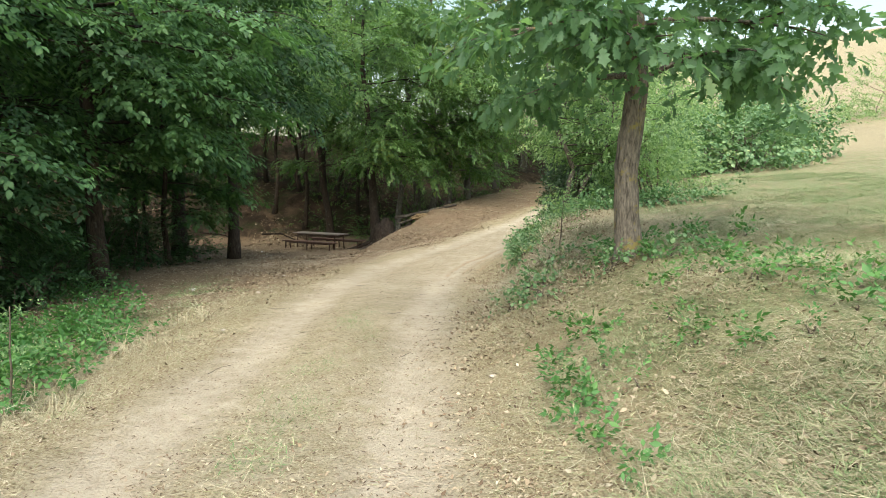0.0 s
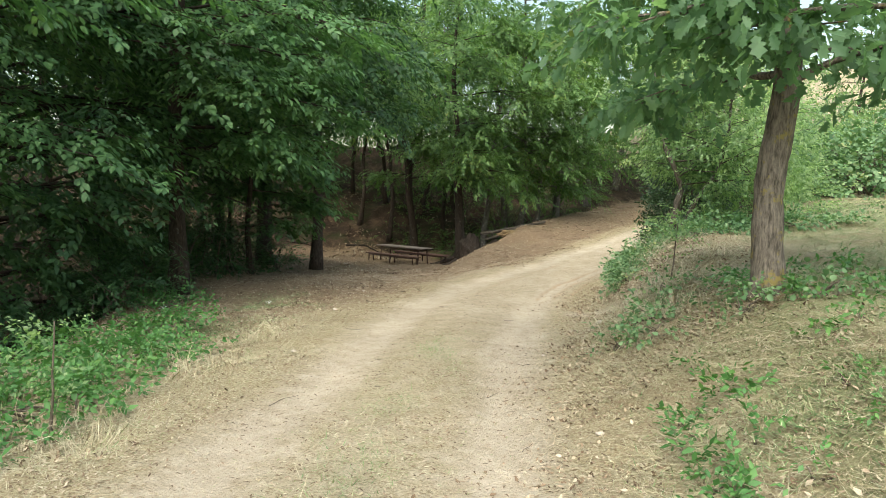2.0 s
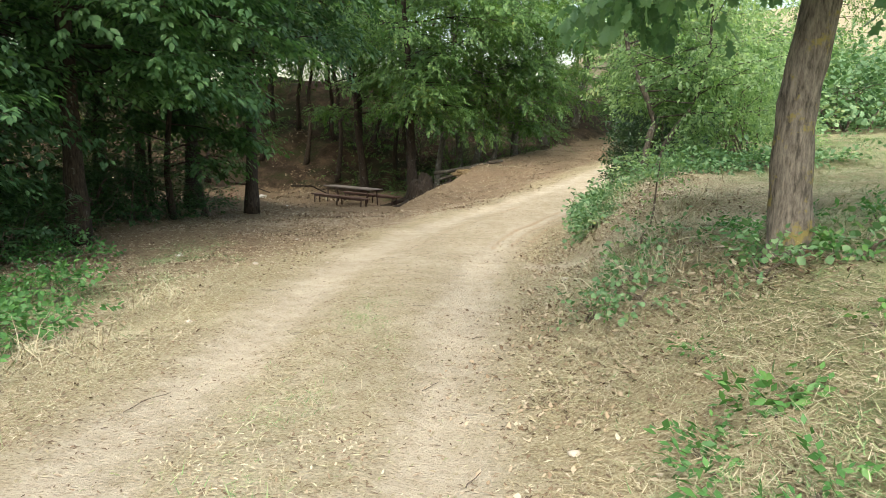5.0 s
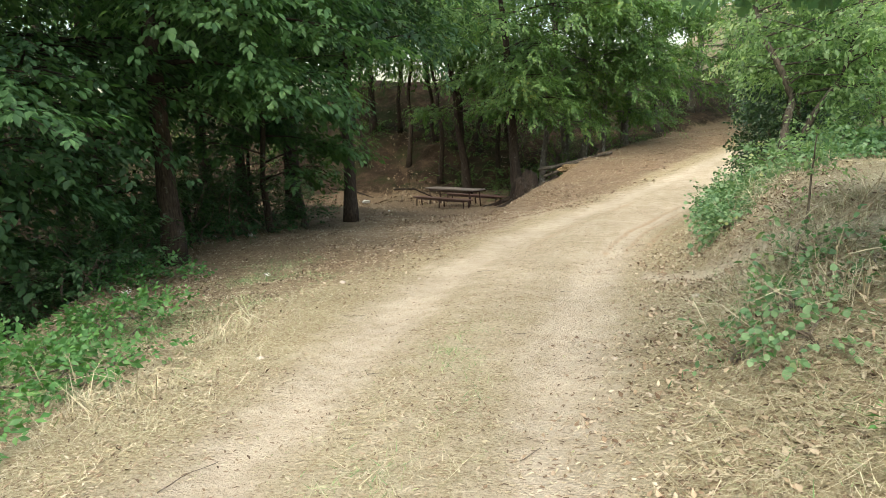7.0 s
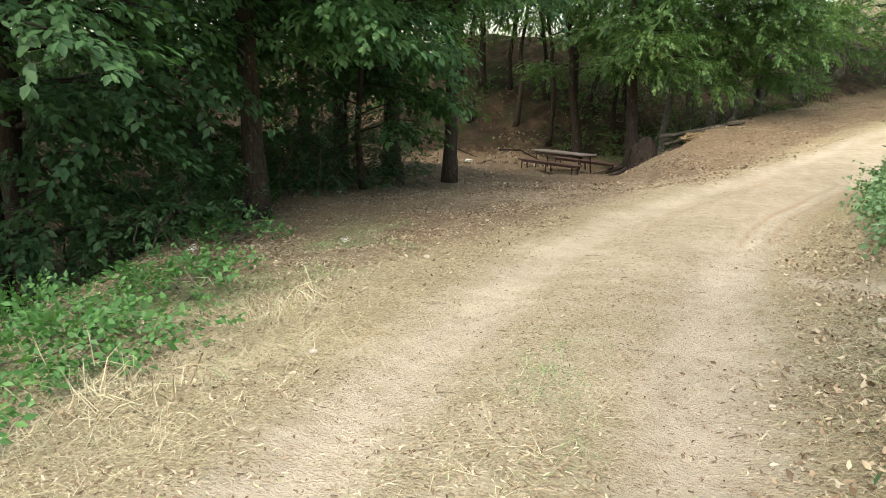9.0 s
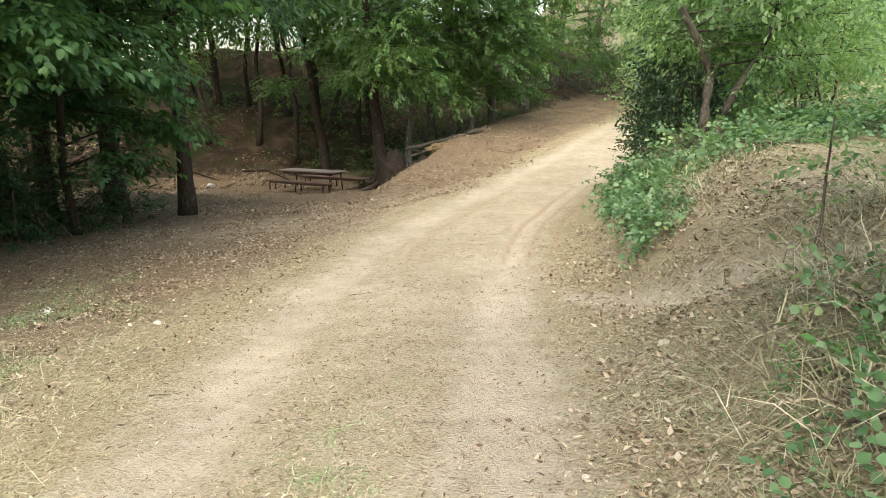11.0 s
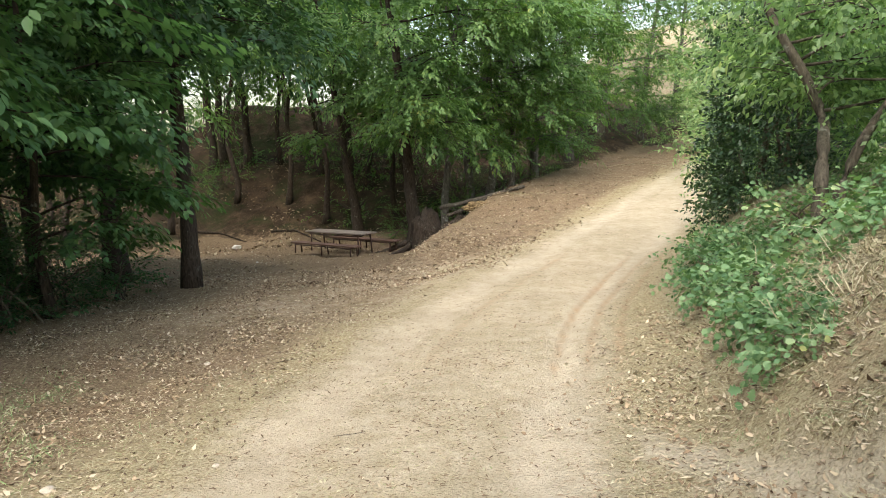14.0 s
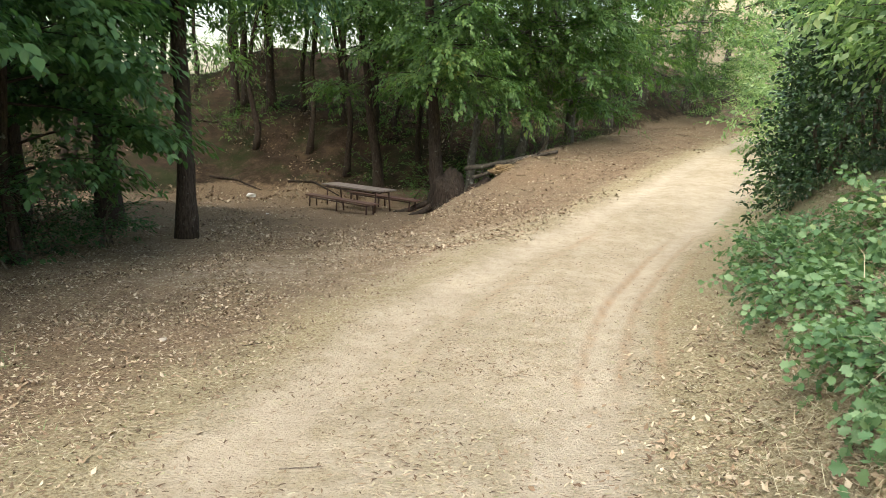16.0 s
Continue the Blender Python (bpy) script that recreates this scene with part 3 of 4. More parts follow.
def bush(name, x, y, rx, ry, h, kind, count, label, category="bush", group="", stems=14, size=1.0, lift=0.15, bark=None, ragged=0.25):
    """A rounded thicket: stems from the ground, leafy twigs through an uneven dome."""
    z0 = gz(x, y) - 0.04
    th = thing(name, (x, y, z0), label, category, group)
    for i in range(stems):
        az, k = rng.uniform(0, 2 * math.pi), rng.uniform(0.3, 0.9)
        a = np.array([rng.normal() * rx * 0.25, rng.normal() * ry * 0.25, 0])
        b = np.array([math.cos(az) * rx * k, math.sin(az) * ry * k, h * rng.uniform(0.5, 0.95)])
        u = np.linspace(0, 1, 7)[:, None]
        pts = a + (b - a) * u + np.array([0, 0, 1]) * (np.sin(u * math.pi) * h * 0.12)
        pts[1:] += rng.normal(size=(6, 3)) * 0.02 * h
        st = Pile()
        st.tube(pts, np.linspace(0.012 + 0.006 * h, 0.004, 7), 5)
        part("stem", st.data("stem", bark or M_TWIG), th)
    az = rng.uniform(0, 2 * math.pi, count)
    el = np.arcsin(rng.uniform(0.0, 1.0, count))
    lump = 1 + ragged * (vnoise(az * 2.2 + 9, el * 3 + x, 1.0, 5) - 0.5) * 2 + 0.10 * rng.normal(size=count)
    rr = (rng.uniform(0.25, 1.0, count) ** 0.45) * lump
    pos = np.stack([np.cos(az) * np.cos(el) * rx * rr, np.sin(az) * np.cos(el) * ry * rr, np.sin(el) * h * rr], -1)
    gzs = ground_z(pos[:, 0] + x, pos[:, 1] + y) - z0
    pos[:, 2] = pos[:, 2] + gzs * (1 - np.clip(pos[:, 2] / h, 0, 1)) + 0.05
    cr = put_sprays(kind, pos, az - math.pi / 2 + rng.normal(size=count) * 0.7, lift + el * 0.5 + rng.normal(size=count) * 0.4, size * rng.uniform(0.65, 1.2, count))
    part("foliage", cr.data("foliage", SPRAYS[kind][1]), th)
    return th


# ---- the wood ----
OAK_TRUNK = [(0, 0, 0), (0.0, 0, 0.12), (-0.01, 0, 0.35), (-0.02, 0, 0.60), (-0.03, 0, 0.86), (-0.01, -0.02, 1.10), (0.04, -0.03, 1.40), (0.07, -0.04, 1.75), (0.05, -0.04, 2.2), (0.02, 0.0, 2.8), (0.05, 0.05, 3.5), (0.1, 0.05, 4.4), (0.1, 0.1, 5.3), (0.1, 0.1, 6.0)]
tree("oak_tree", 2.05, 6.05, 6.0, 0.13, "oak", "young oak with lobed blue-green leaves on the bank", low=0.27, reach=2.35, limbs=38, per=17,
     bark=M_OAKBARK, droop=-0.27, trunk_pts=OAK_TRUNK, twigs=True, size=1.05, spread=0.5, flare=1.3)

BROAD = "broad-leaved tree with drooping leafy branches at the wood edge"
DARK = "dark slender trunk in the shaded wood"
# wood edge beside the track
for x, y, h, r, rc, lb, pr, tw, kd, lo in (
        (-6.25, 11.8, 9.5, 0.16, 3.4, 26, 18, -0.7, "maple", 0.25),
        (-8.9, 9.7, 9.5, 0.19, 5.5, 36, 17, -0.3, "maple", 0.34),
        (-8.8, 6.6, 9.0, 0.17, 5.2, 28, 16, 0.1, "maple", 0.34),
        (-6.3, 15.0, 6.5, 0.065, 2.4, 22, 13, -0.1, "maple", 0.16),
        (-7.5, 16.5, 4.5, 0.05, 1.3, 14, 10, -0.3, "maple", 0.40),
        # these two stand out of view, added to shade the left foliage from behind
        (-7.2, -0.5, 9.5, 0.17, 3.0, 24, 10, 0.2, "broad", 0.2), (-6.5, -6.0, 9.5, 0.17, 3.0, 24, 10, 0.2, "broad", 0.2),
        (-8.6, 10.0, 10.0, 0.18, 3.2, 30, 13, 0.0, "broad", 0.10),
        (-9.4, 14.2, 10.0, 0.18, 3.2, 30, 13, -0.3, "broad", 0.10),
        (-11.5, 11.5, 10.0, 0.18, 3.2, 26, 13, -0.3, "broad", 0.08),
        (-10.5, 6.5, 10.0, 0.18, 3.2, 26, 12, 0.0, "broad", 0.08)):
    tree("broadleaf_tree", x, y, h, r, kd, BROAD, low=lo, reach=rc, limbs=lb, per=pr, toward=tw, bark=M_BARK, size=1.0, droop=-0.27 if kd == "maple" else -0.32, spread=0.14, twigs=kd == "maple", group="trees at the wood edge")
# round the clearing
for x, y, h, r, bk, lo, lx, ly in (
        (-5.85, 18.1, 10.5, 0.145, M_BARK, 0.36, 0.2, 0.0), (-7.5, 18.6, 11, 0.20, M_BARK, 0.36, 0.4, 0.2), (-8.2, 17.4, 10, 0.13, M_BARK, 0.34, -0.2, 0.2),
        (-10.5, 19.5, 11, 0.17, M_BARK, 0.25, 0.2, 0.0), (-12.5, 16.5, 11, 0.18, M_BARK, 0.2, 0.2, 0.0)):
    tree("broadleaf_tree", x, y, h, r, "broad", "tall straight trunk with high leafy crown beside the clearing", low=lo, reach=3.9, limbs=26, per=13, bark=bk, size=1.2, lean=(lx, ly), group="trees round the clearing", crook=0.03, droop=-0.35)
for x, y, h, r, bk, lo, lx, ly in (
        (-2.95, 25.4, 9.5, 0.19, M_BARK, 0.30, 0.3, -0.8), (-2.2, 26.6, 9, 0.12, M_GREYBARK, 0.28, 0.5, -0.6), (-5.3, 28.9, 9, 0.16, M_BARK, 0.34, -1.0, -0.6),
        (-1.0, 27.9, 9, 0.16, M_GREYBARK, 0.32, 0.2, -0.8), (-0.4, 28.6, 9, 0.12, M_GREYBARK, 0.30, 0.9, -0.7), (-1.5, 28.9, 9.5, 0.15, M_GREYBARK, 0.32, -0.3, -0.5),
        (0.6, 31.0, 9.5, 0.16, M_GREYBARK, 0.26, 0.8, -0.8), (2.0, 34.0, 9.5, 0.16, M_GREYBARK, 0.20, 1.0, -0.8), (3.6, 37.5, 10, 0.16, M_GREYBARK, 0.10, 1.3, -0.8),
        (6.0, 41.5, 10, 0.17, M_GREYBARK, 0.08, 1.5, -0.8), (8.6, 46, 10, 0.17, M_GREYBARK, 0.06, 1.5, -0.8), (13.0, 51, 10, 0.17, M_GREYBARK, 0.04, 1.0, -0.8)):
    tree("hornbeam_tree", x, y, h, r, "horn", "hornbeam with drooping bright green foliage above the track bank", low=lo, reach=3.2, limbs=23, per=17, toward=-1.0, bark=bk, size=1.15, lean=(lx, ly), droop=-0.24, group="hornbeams along the bank", crook=0.08)
# slope behind the clearing
slope = np.random.default_rng(3)
for i in range(46):
    x, y = slope.uniform(-30, 3), slope.uniform(31, 46)
    if i < 14:
        x, y = slope.uniform(-28, -14), slope.uniform(2, 30)
    if x > -4 and y < 34:
        y += 5
    tree("slope_tree", x, y, slope.uniform(8, 12), slope.uniform(0.08, 0.17), "back", DARK, low=0.42, reach=3.0, limbs=13, per=7, size=1.25, lean=(slope.normal() * 0.7, slope.normal() * 0.6), group="trees on the wooded slope", crook=0.07)
for x, y, lx, ly in ((-6.6, 29.8, -0.8, 0.3), (-8.2, 30.8, 0.7, 0.0), (-4.2, 30.2, 0.6, 0.4), (-3.4, 29.4, -0.5, 0.0), (-10.2, 31.0, 0.9, 0.2), (-7.4, 32.6, -0.6, 0.2), (-11.6, 28.6, 0.5, 0.0), (-5.4, 32.0, 0.8, 0.0), (-13.0, 25.5, 0.4, 0.2), (-9.3, 33.5, 0.2, 0.3)):
    tree("slope_tree", x, y, 9.5, 0.10, "back", DARK, low=0.42, reach=2.6, limbs=12, per=9, size=1.0, lean=(lx, ly), group="trees on the wooded slope", crook=0.14)
for i in range(16):
    x, y = -30 + 2.1 * i, 41 + 2 * slope.normal()
    bush("crest_shrub", x, y, 1.5, 1.3, slope.uniform(1.6, 3.2), "back", 110, "leafy shrub on the crest of the wooded slope", "bush", "crest shrubs", stems=7, size=0.6, ragged=0.6)
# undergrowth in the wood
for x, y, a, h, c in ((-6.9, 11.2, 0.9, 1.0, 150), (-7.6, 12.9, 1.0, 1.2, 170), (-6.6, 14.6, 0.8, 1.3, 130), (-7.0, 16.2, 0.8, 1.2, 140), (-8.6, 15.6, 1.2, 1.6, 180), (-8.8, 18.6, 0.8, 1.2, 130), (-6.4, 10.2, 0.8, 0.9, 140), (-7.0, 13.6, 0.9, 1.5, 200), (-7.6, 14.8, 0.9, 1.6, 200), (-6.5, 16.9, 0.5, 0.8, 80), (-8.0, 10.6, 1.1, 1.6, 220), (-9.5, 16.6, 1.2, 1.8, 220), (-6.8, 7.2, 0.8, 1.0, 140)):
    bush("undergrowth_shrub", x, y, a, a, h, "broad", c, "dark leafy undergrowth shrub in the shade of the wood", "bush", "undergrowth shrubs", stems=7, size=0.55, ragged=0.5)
for i in range(22):
    x, y = slope.uniform(-20, -1), slope.uniform(29.5, 38)
    bush("undergrowth_shrub", x, y, slope.uniform(0.5, 1.1), slope.uniform(0.5, 1.1), slope.uniform(0.5, 1.3), "back", 45, "dark leafy undergrowth shrub in the shade of the wood", "bush", "undergrowth shrubs", stems=6, size=0.5, ragged=0.6)

for x, y, a, h, c in ((-1.6, 27.2, 0.7, 1.3, 150), (-0.3, 29.6, 0.8, 1.5, 170), (0.6, 32.4, 0.9, 1.6, 180), (2.0, 35.6, 1.0, 1.7, 190), (3.9, 39.2, 1.1, 1.7, 190), (6.6, 43.0, 1.3, 1.9, 200), (10.0, 47.0, 1.5, 2.2, 200), (-3.4, 27.6, 0.7, 1.2, 120), (13.8, 49.0, 1.6, 2.6, 220), (-2.0, 30.5, 0.9, 1.6, 150)):
    bush("hornbeam_sucker", x, y, a, a, h, "horn", c, "leafy hornbeam suckers at the foot of the trunks", "bush", "hornbeam suckers", stems=9, size=0.7, ragged=0.5)

# ---- right of the track ----
HAW = [(0, 0, 0), (0.02, 0.02, 0.15), (0.05, 0.06, 0.45), (0.12, 0.2, 0.75), (0.25, 0.5, 0.95), (0.1, 0.6, 1.4), (-0.15, 0.7, 1.9), (-0.25, 0.8, 2.5), (-0.2, 0.9, 3.2), (-0.1, 0.9, 3.9)]
tree("hawthorn_tree", 2.35, 12.45, 3.9, 0.060, "shrub", "crooked hawthorn with light green leaves above the bank", low=0.26, reach=1.6, limbs=32, per=13, bark=M_HAWBARK, droop=-0.06, trunk_pts=HAW, toward=0.6, size=1.0, twigs=True)
HAW_B = [(0, 0, 0), (0.05, 0.02, 0.3), (0.25, 0.05, 0.7), (0.55, 0.1, 1.1), (0.75, 0.2, 1.7), (0.8, 0.3, 2.4), (0.7, 0.3, 3.2)]
tree("hawthorn_tree", 2.55, 12.6, 3.2, 0.045, "shrub", "leaning second stem of the hawthorn above the bank", low=0.30, reach=1.6, limbs=18, per=11, bark=M_HAWBARK, droop=-0.06, trunk_pts=HAW_B, size=1.0)
bush("ivy_thicket", 3.30, 16.2, 0.85, 1.2, 2.6, "ivy", 2300, "dark glossy evergreen thicket beside the hawthorn", stems=8, ragged=0.3, size=0.75)
bush("hawthorn_bush", 4.9, 18.4, 1.7, 1.8, 3.2, "shrub", 1000, "light green small-leaved shrub beside the track", stems=16, group="track shrubs", ragged=0.4)
bush("hawthorn_bush", 4.1, 13.8, 0.9, 0.9, 1.7, "shrub", 420, "light green small-leaved shrub beside the track", stems=10, group="track shrubs", ragged=0.4)
for x, y, a, b, h, c in ((1.90, 12.1, 0.46, 0.8, 0.16, 200), (2.05, 14.0, 0.42, 1.2, 0.18, 300), (2.75, 11.6, 0.75, 0.35, 0.10, 170), (1.62, 11.2, 0.26, 0.40, 0.12, 120), (1.55, 10.7, 0.22, 0.30, 0.10, 50), (1.75, 12.9, 0.3, 0.7, 0.2, 80), (2.3, 12.8, 0.5, 0.5, 0.35, 170), (3.2, 12.2, 0.5, 0.4, 0.2, 110), (4.1, 11.6, 0.9, 0.5, 0.12, 150)):
    bush("bramble_patch", x, y, a, b, h, "vine", c, "trailing bramble with broad green leaves over the earth bank", "bramble", "bank brambles", stems=9, ragged=0.5, size=0.66, lift=-0.05)
for x, y, a, b, h, c in ((8.0, 20.0, 2.3, 1.9, 1.7, 900), (10.2, 22.6, 1.8, 1.9, 1.75, 900), (6.4, 22.0, 2.0, 2.0, 2.3, 700)):
    bush("bramble_thicket", x, y, a, b, h, "bramble", c, "sunlit bramble thicket at the edge of the meadow", "bramble", "bramble thickets", size=1.25, stems=20, ragged=0.4)
for x, y, a, b, h, c in ((7.5, 27, 2.6, 2.6, 5.2, 1100), (11.5, 31, 2.6, 2.6, 3.0, 800), (15.5, 36, 3.0, 2.5, 2.6, 380), (9.0, 36, 3.0, 3, 7.0, 1000), (21, 43, 4, 2.5, 2.0, 380), (27.5, 44, 3.5, 2.5, 3.6, 520), (34, 46, 5, 3, 4.0, 520), (42, 50, 5, 3, 4, 420)):
    bush("hedge_shrub", x, y, a, b, h, "far", c, "pale green hedgerow shrub at the field edge", "bush", "hedgerow shrubs", stems=10, size=0.52, lift=0.4, ragged=0.45)
tree("small_tree", 13.6, 34.0, 6.5, 0.10, "back", "slim dark young tree standing in the hedgerow", low=0.4, reach=1.8, limbs=18, per=7, size=0.7, lean=(0.5, 0))


# ---- table and benches ----
def box_data(name, sx, sy, sz, mat, bevel=0.006):
    bm = bmesh.new()
    bmesh.ops.create_cube(bm, size=1)
    bmesh.ops.scale(bm, vec=(sx, sy, sz), verts=bm.verts)
    bmesh.ops.bevel(bm, geom=bm.edges[:], offset=bevel, segments=1, affect="EDGES")
    me = bpy.data.meshes.new(name)
    bm.to_mesh(me)
    bm.free()
    me.materials.append(mat)
    return me


TABLE_M = pose(-5.0, 25.35, -0.77, 0, 0, -40)


def boards(name, label, category, m, length, width, height, count, top_mat, legs_at, trestle):
    th = new(name)
    tagged(th, label, category)
    w = width / count
    for i in range(count):
        p = part("plank", box_data("plank", length - 0.02 * (i % 2), w - 0.012, 0.04, top_mat), th)
        p.matrix_basis = pose(0.01 * (i % 2), -width / 2 + w * (i + 0.5), height - 0.02 + 0.003 * (i % 2), 0, 0, 0.2 * (i - 1))
    for x in legs_at:
        for s in (-1, 1):
            leg = Pile()
            leg.tube([(x, s * width * 0.36, height - 0.05), (x, s * width * 0.42, 0.0)], [0.022, 0.022], 6)
            part("leg", leg.data("leg", M_IRON), th)
        bar = Pile()
        bar.tube([(x, -width * 0.42, height - 0.055), (x, width * 0.42, height - 0.055)], [0.02, 0.02], 6)
        part("crossbar", bar.data("crossbar", M_IRON), th)
    for s in (-1, 1):
        rail = Pile()
        rail.tube([(legs_at[0], s * width * 0.38, height - trestle), (legs_at[-1], s * width * 0.38, height - trestle)], [0.016, 0.016], 6)
        part("rail", rail.data("rail", M_IRON), th)
    th.matrix_world = m
    return th


boards("picnic_table", "low weathered plank picnic table on rusty iron legs", "table", TABLE_M, 2.65, 0.56, 0.57, 3, M_BOARD, (-1.1, 1.1), 0.09)
for s in (-1, 1):
    boards("picnic_bench", "dark wooden plank bench on rusty iron legs beside the table", "bench", TABLE_M @ pose(0.18, s * 0.66, 0), 3.0, 0.26, 0.31, 2, M_BOARD_DARK, (-1.3, 0.0, 1.3), 0.07)


# ---- ground cover ----
def blade_tuft(count, height, width, spread, lie, seed, plain=False):
    """A tuft of bent blades."""
    r = np.random.default_rng(seed)
    p = Pile()
    for k in range(count):
        az, h, ln = r.uniform(0, 6.283), height * r.uniform(0.5, 1.1), lie * r.uniform(0.5, 1.3)
        b = np.array([r.normal() * spread, r.normal() * spread, -0.01])
        o = np.array([math.cos(az), math.sin(az), 0])
        s = np.array([-o[1], o[0], 0]) * width
        mid, tip = b + o * h * ln * 0.45 + np.array([0, 0, h * 0.62]), b + o * h * ln * 1.1 + np.array([0, 0, h * max(0.12, 1 - 0.55 * ln)])
        if plain:
            p.add([b - s, b + s, tip], [(0, 1, 2)])
        else:
            p.add([b - s, b + s, mid + s * 0.7, mid - s * 0.7, tip], [(0, 1, 2), (0, 2, 3), (3, 2, 4)])
    return np.concatenate(p.v), np.concatenate(p.f)


def cover(name, label, category, mat, forms, count, area, weight, size, tilt=0.15, lift=0.0):
    """Small things strewn over the ground where weight (0 to 1) allows."""
    x0, x1, y0, y1 = area
    x, y = rng.uniform(x0, x1, count * 6), y0 + (y1 - y0) * rng.uniform(0, 1, count * 6) ** 1.25
    keep = rng.uniform(0, 1, len(x)) < weight(x, y)
    x, y = x[keep][:count], y[keep][:count]
    pos = np.stack([x, y, ground_z(x, y) + lift], -1)
    pick = rng.integers(0, len(forms), len(x))
    p = Pile()
    for k, (v, f) in enumerate(forms):
        m = pick == k
        n = int(m.sum())
        if n:
            p.scatter(v, f, pos[m], turns(rng.uniform(0, 6.283, n), rng.normal(size=n) * tilt, rng.normal(size=n) * tilt), size * rng.uniform(0.55, 1.4, n))
    return tagged(new(name, p.data(name, mat)), label, category, kind="stuff")


def patch(x, y, s, seed, lo=0.45, hi=0.65):
    return smooth01((vnoise(x, y, s, seed) - lo) / (hi - lo))


def lateral(x, y):
    return x - road_x(y)


def bare(x, y):
    """Less cover on the trodden path and the open earth of the bank."""
    return (1 - 0.9 * foot_path(x, y)) * (1 - 0.70 * np.exp(-((x - 2.0) / 0.9) ** 2 - ((y - 10.2) / 1.3) ** 2))


STRAW = [blade_tuft(7, 0.080, 0.0013, 0.05, 1.8, k) for k in range(4)]
LYING = [blade_tuft(9, 0.085, 0.0019, 0.08, 2.8, k + 10, True) for k in range(4)]
TURF = [blade_tuft(10, 0.070, 0.0026, 0.06, 1.4, k + 20, True) for k in range(4)]
CURLED = [(np.array([(0, 0, 0), (0.30, 0.35, 0.16), (0.16, 0.8, 0.10), (0, 1, 0.22), (-0.18, 0.75, 0.12), (-0.28, 0.3, 0.10), (0, 0.5, 0.0)]) * 1.0, OVATE[1]), (BLADE[0] * np.array([1.1, 1, -1.5]), BLADE[1]), (BLADE[0] * np.array([0.9, 0.8, 1.7]), BLADE[1])]
FLECK = [(np.array([(-0.07, 0, 0.03), (0.07, 0, 0.03), (0.15, 0.5, 0.10), (-0.11, 0.5, 0.12), (0.02 + b, 1.0, 0.04)]), np.array([(0, 1, 2), (0, 2, 3), (3, 2, 4)])) for b in (-0.2, 0.0, 0.25)]

cover("dry_grass", "dry yellow grass tufts along the track verges", "grass", M_STRAW, STRAW, 9000, (-5, 3, 1.5, 15),
      lambda x, y: np.clip(np.exp(-((lateral(x, y) + 2.3) / 0.6) ** 2) * smooth01((10.5 - y) / 4) + 0.5 * np.exp(-((lateral(x, y) - 1.9) / 0.5) ** 2) * smooth01((13 - y) / 3) + 0.10 * np.exp(-(lateral(x, y) / 0.3) ** 2) * smooth01((9 - y) / 3), 0, 1) * (0.25 + 0.75 * patch(x, y, 0.5, 11)) * bare(x, y), 0.75)
cover("mown_straw", "flattened straw lying on the verge and bank", "straw", M_STRAW, LYING, 34000, (-5, 5, 1.5, 14),
      lambda x, y: np.clip(0.75 * smooth01((np.abs(lateral(x, y)) - 1.1) / 0.7) + 0.35 * np.exp(-(lateral(x, y) / 0.3) ** 2) * smooth01((9 - y) / 3), 0, 1) * smooth01((5 + lateral(x, y)) / 1.5) * (0.3 + 0.7 * patch(x, y, 0.6, 12)) * np.maximum(smooth01((11.5 - y) / 4), smooth01((lateral(x, y) - 1.5) / 0.5)) * bare(x, y), 0.8)
cover("meadow_grass", "short greenish grass on the meadow and bank", "grass", M_GRASS, TURF, 40000, (0.3, 9, 1.5, 17),
      lambda x, y: smooth01((lateral(x, y) - 1.5) / 0.8) * (0.25 + 0.75 * patch(x, y, 0.8, 13)) * (0.2 + 0.8 * np.maximum(smooth01((9 - y) / 2), smooth01((x - 2.7) / 1.0))) * bare(x, y), 0.9)
cover("meadow_straw", "dry pale grass on the meadow slope", "grass", M_STRAW, LYING, 14000, (1.2, 13, 1.5, 20),
      lambda x, y: smooth01((lateral(x, y) - 2.2) / 0.8) * (0.3 + 0.7 * patch(x, y, 1.1, 14)) * bare(x, y), 0.8)
cover("verge_grass", "fresh green grass beside the wood", "grass", M_GRASS, TURF, 6000, (-7, -2, 1.5, 14),
      lambda x, y: np.exp(-((lateral(x, y) + 3.4) / 0.8) ** 2) * smooth01((13 - y) / 4) * patch(x, y, 0.7, 15, 0.35, 0.6), 1.2)
cover("fallen_leaves", "brown fallen leaves under the trees and on the bank", "leaves", M_LITTER, CURLED, 60000, (-7, 3.4, 2, 21),
      lambda x, y: np.clip(smooth01((-lateral(x, y) - 1.0) / 1.4) * (0.45 + 0.4 * smooth01((y - 7) / 3)) + 0.9 * np.exp(-((lateral(x, y) - 2.2) / 0.9) ** 2) * smooth01((16 - y) / 3), 0, 1) * (0.25 + 0.75 * patch(x, y, 0.7, 16)), 0.036, 0.35, 0.003)
cover("clearing_leaves", "brown fallen leaves on the clearing floor", "leaves", M_LITTER, CURLED, 6000, (-11, -0.5, 18, 29),
      lambda x, y: smooth01((ridge_x(y) - x) / 1.0) * (0.3 + 0.7 * patch(x, y, 0.8, 23)), 0.06, 0.4, 0.003)
cover("slope_leaves", "fallen leaves and debris on the wooded slope", "leaves", M_LITTER, CURLED, 6000, (-20, -1, 27, 40),
      lambda x, y: smooth01((ridge_x(y) - 1 - x) / 1.0) * patch(x, y, 1.3, 24), 0.11, 0.5, 0.003)
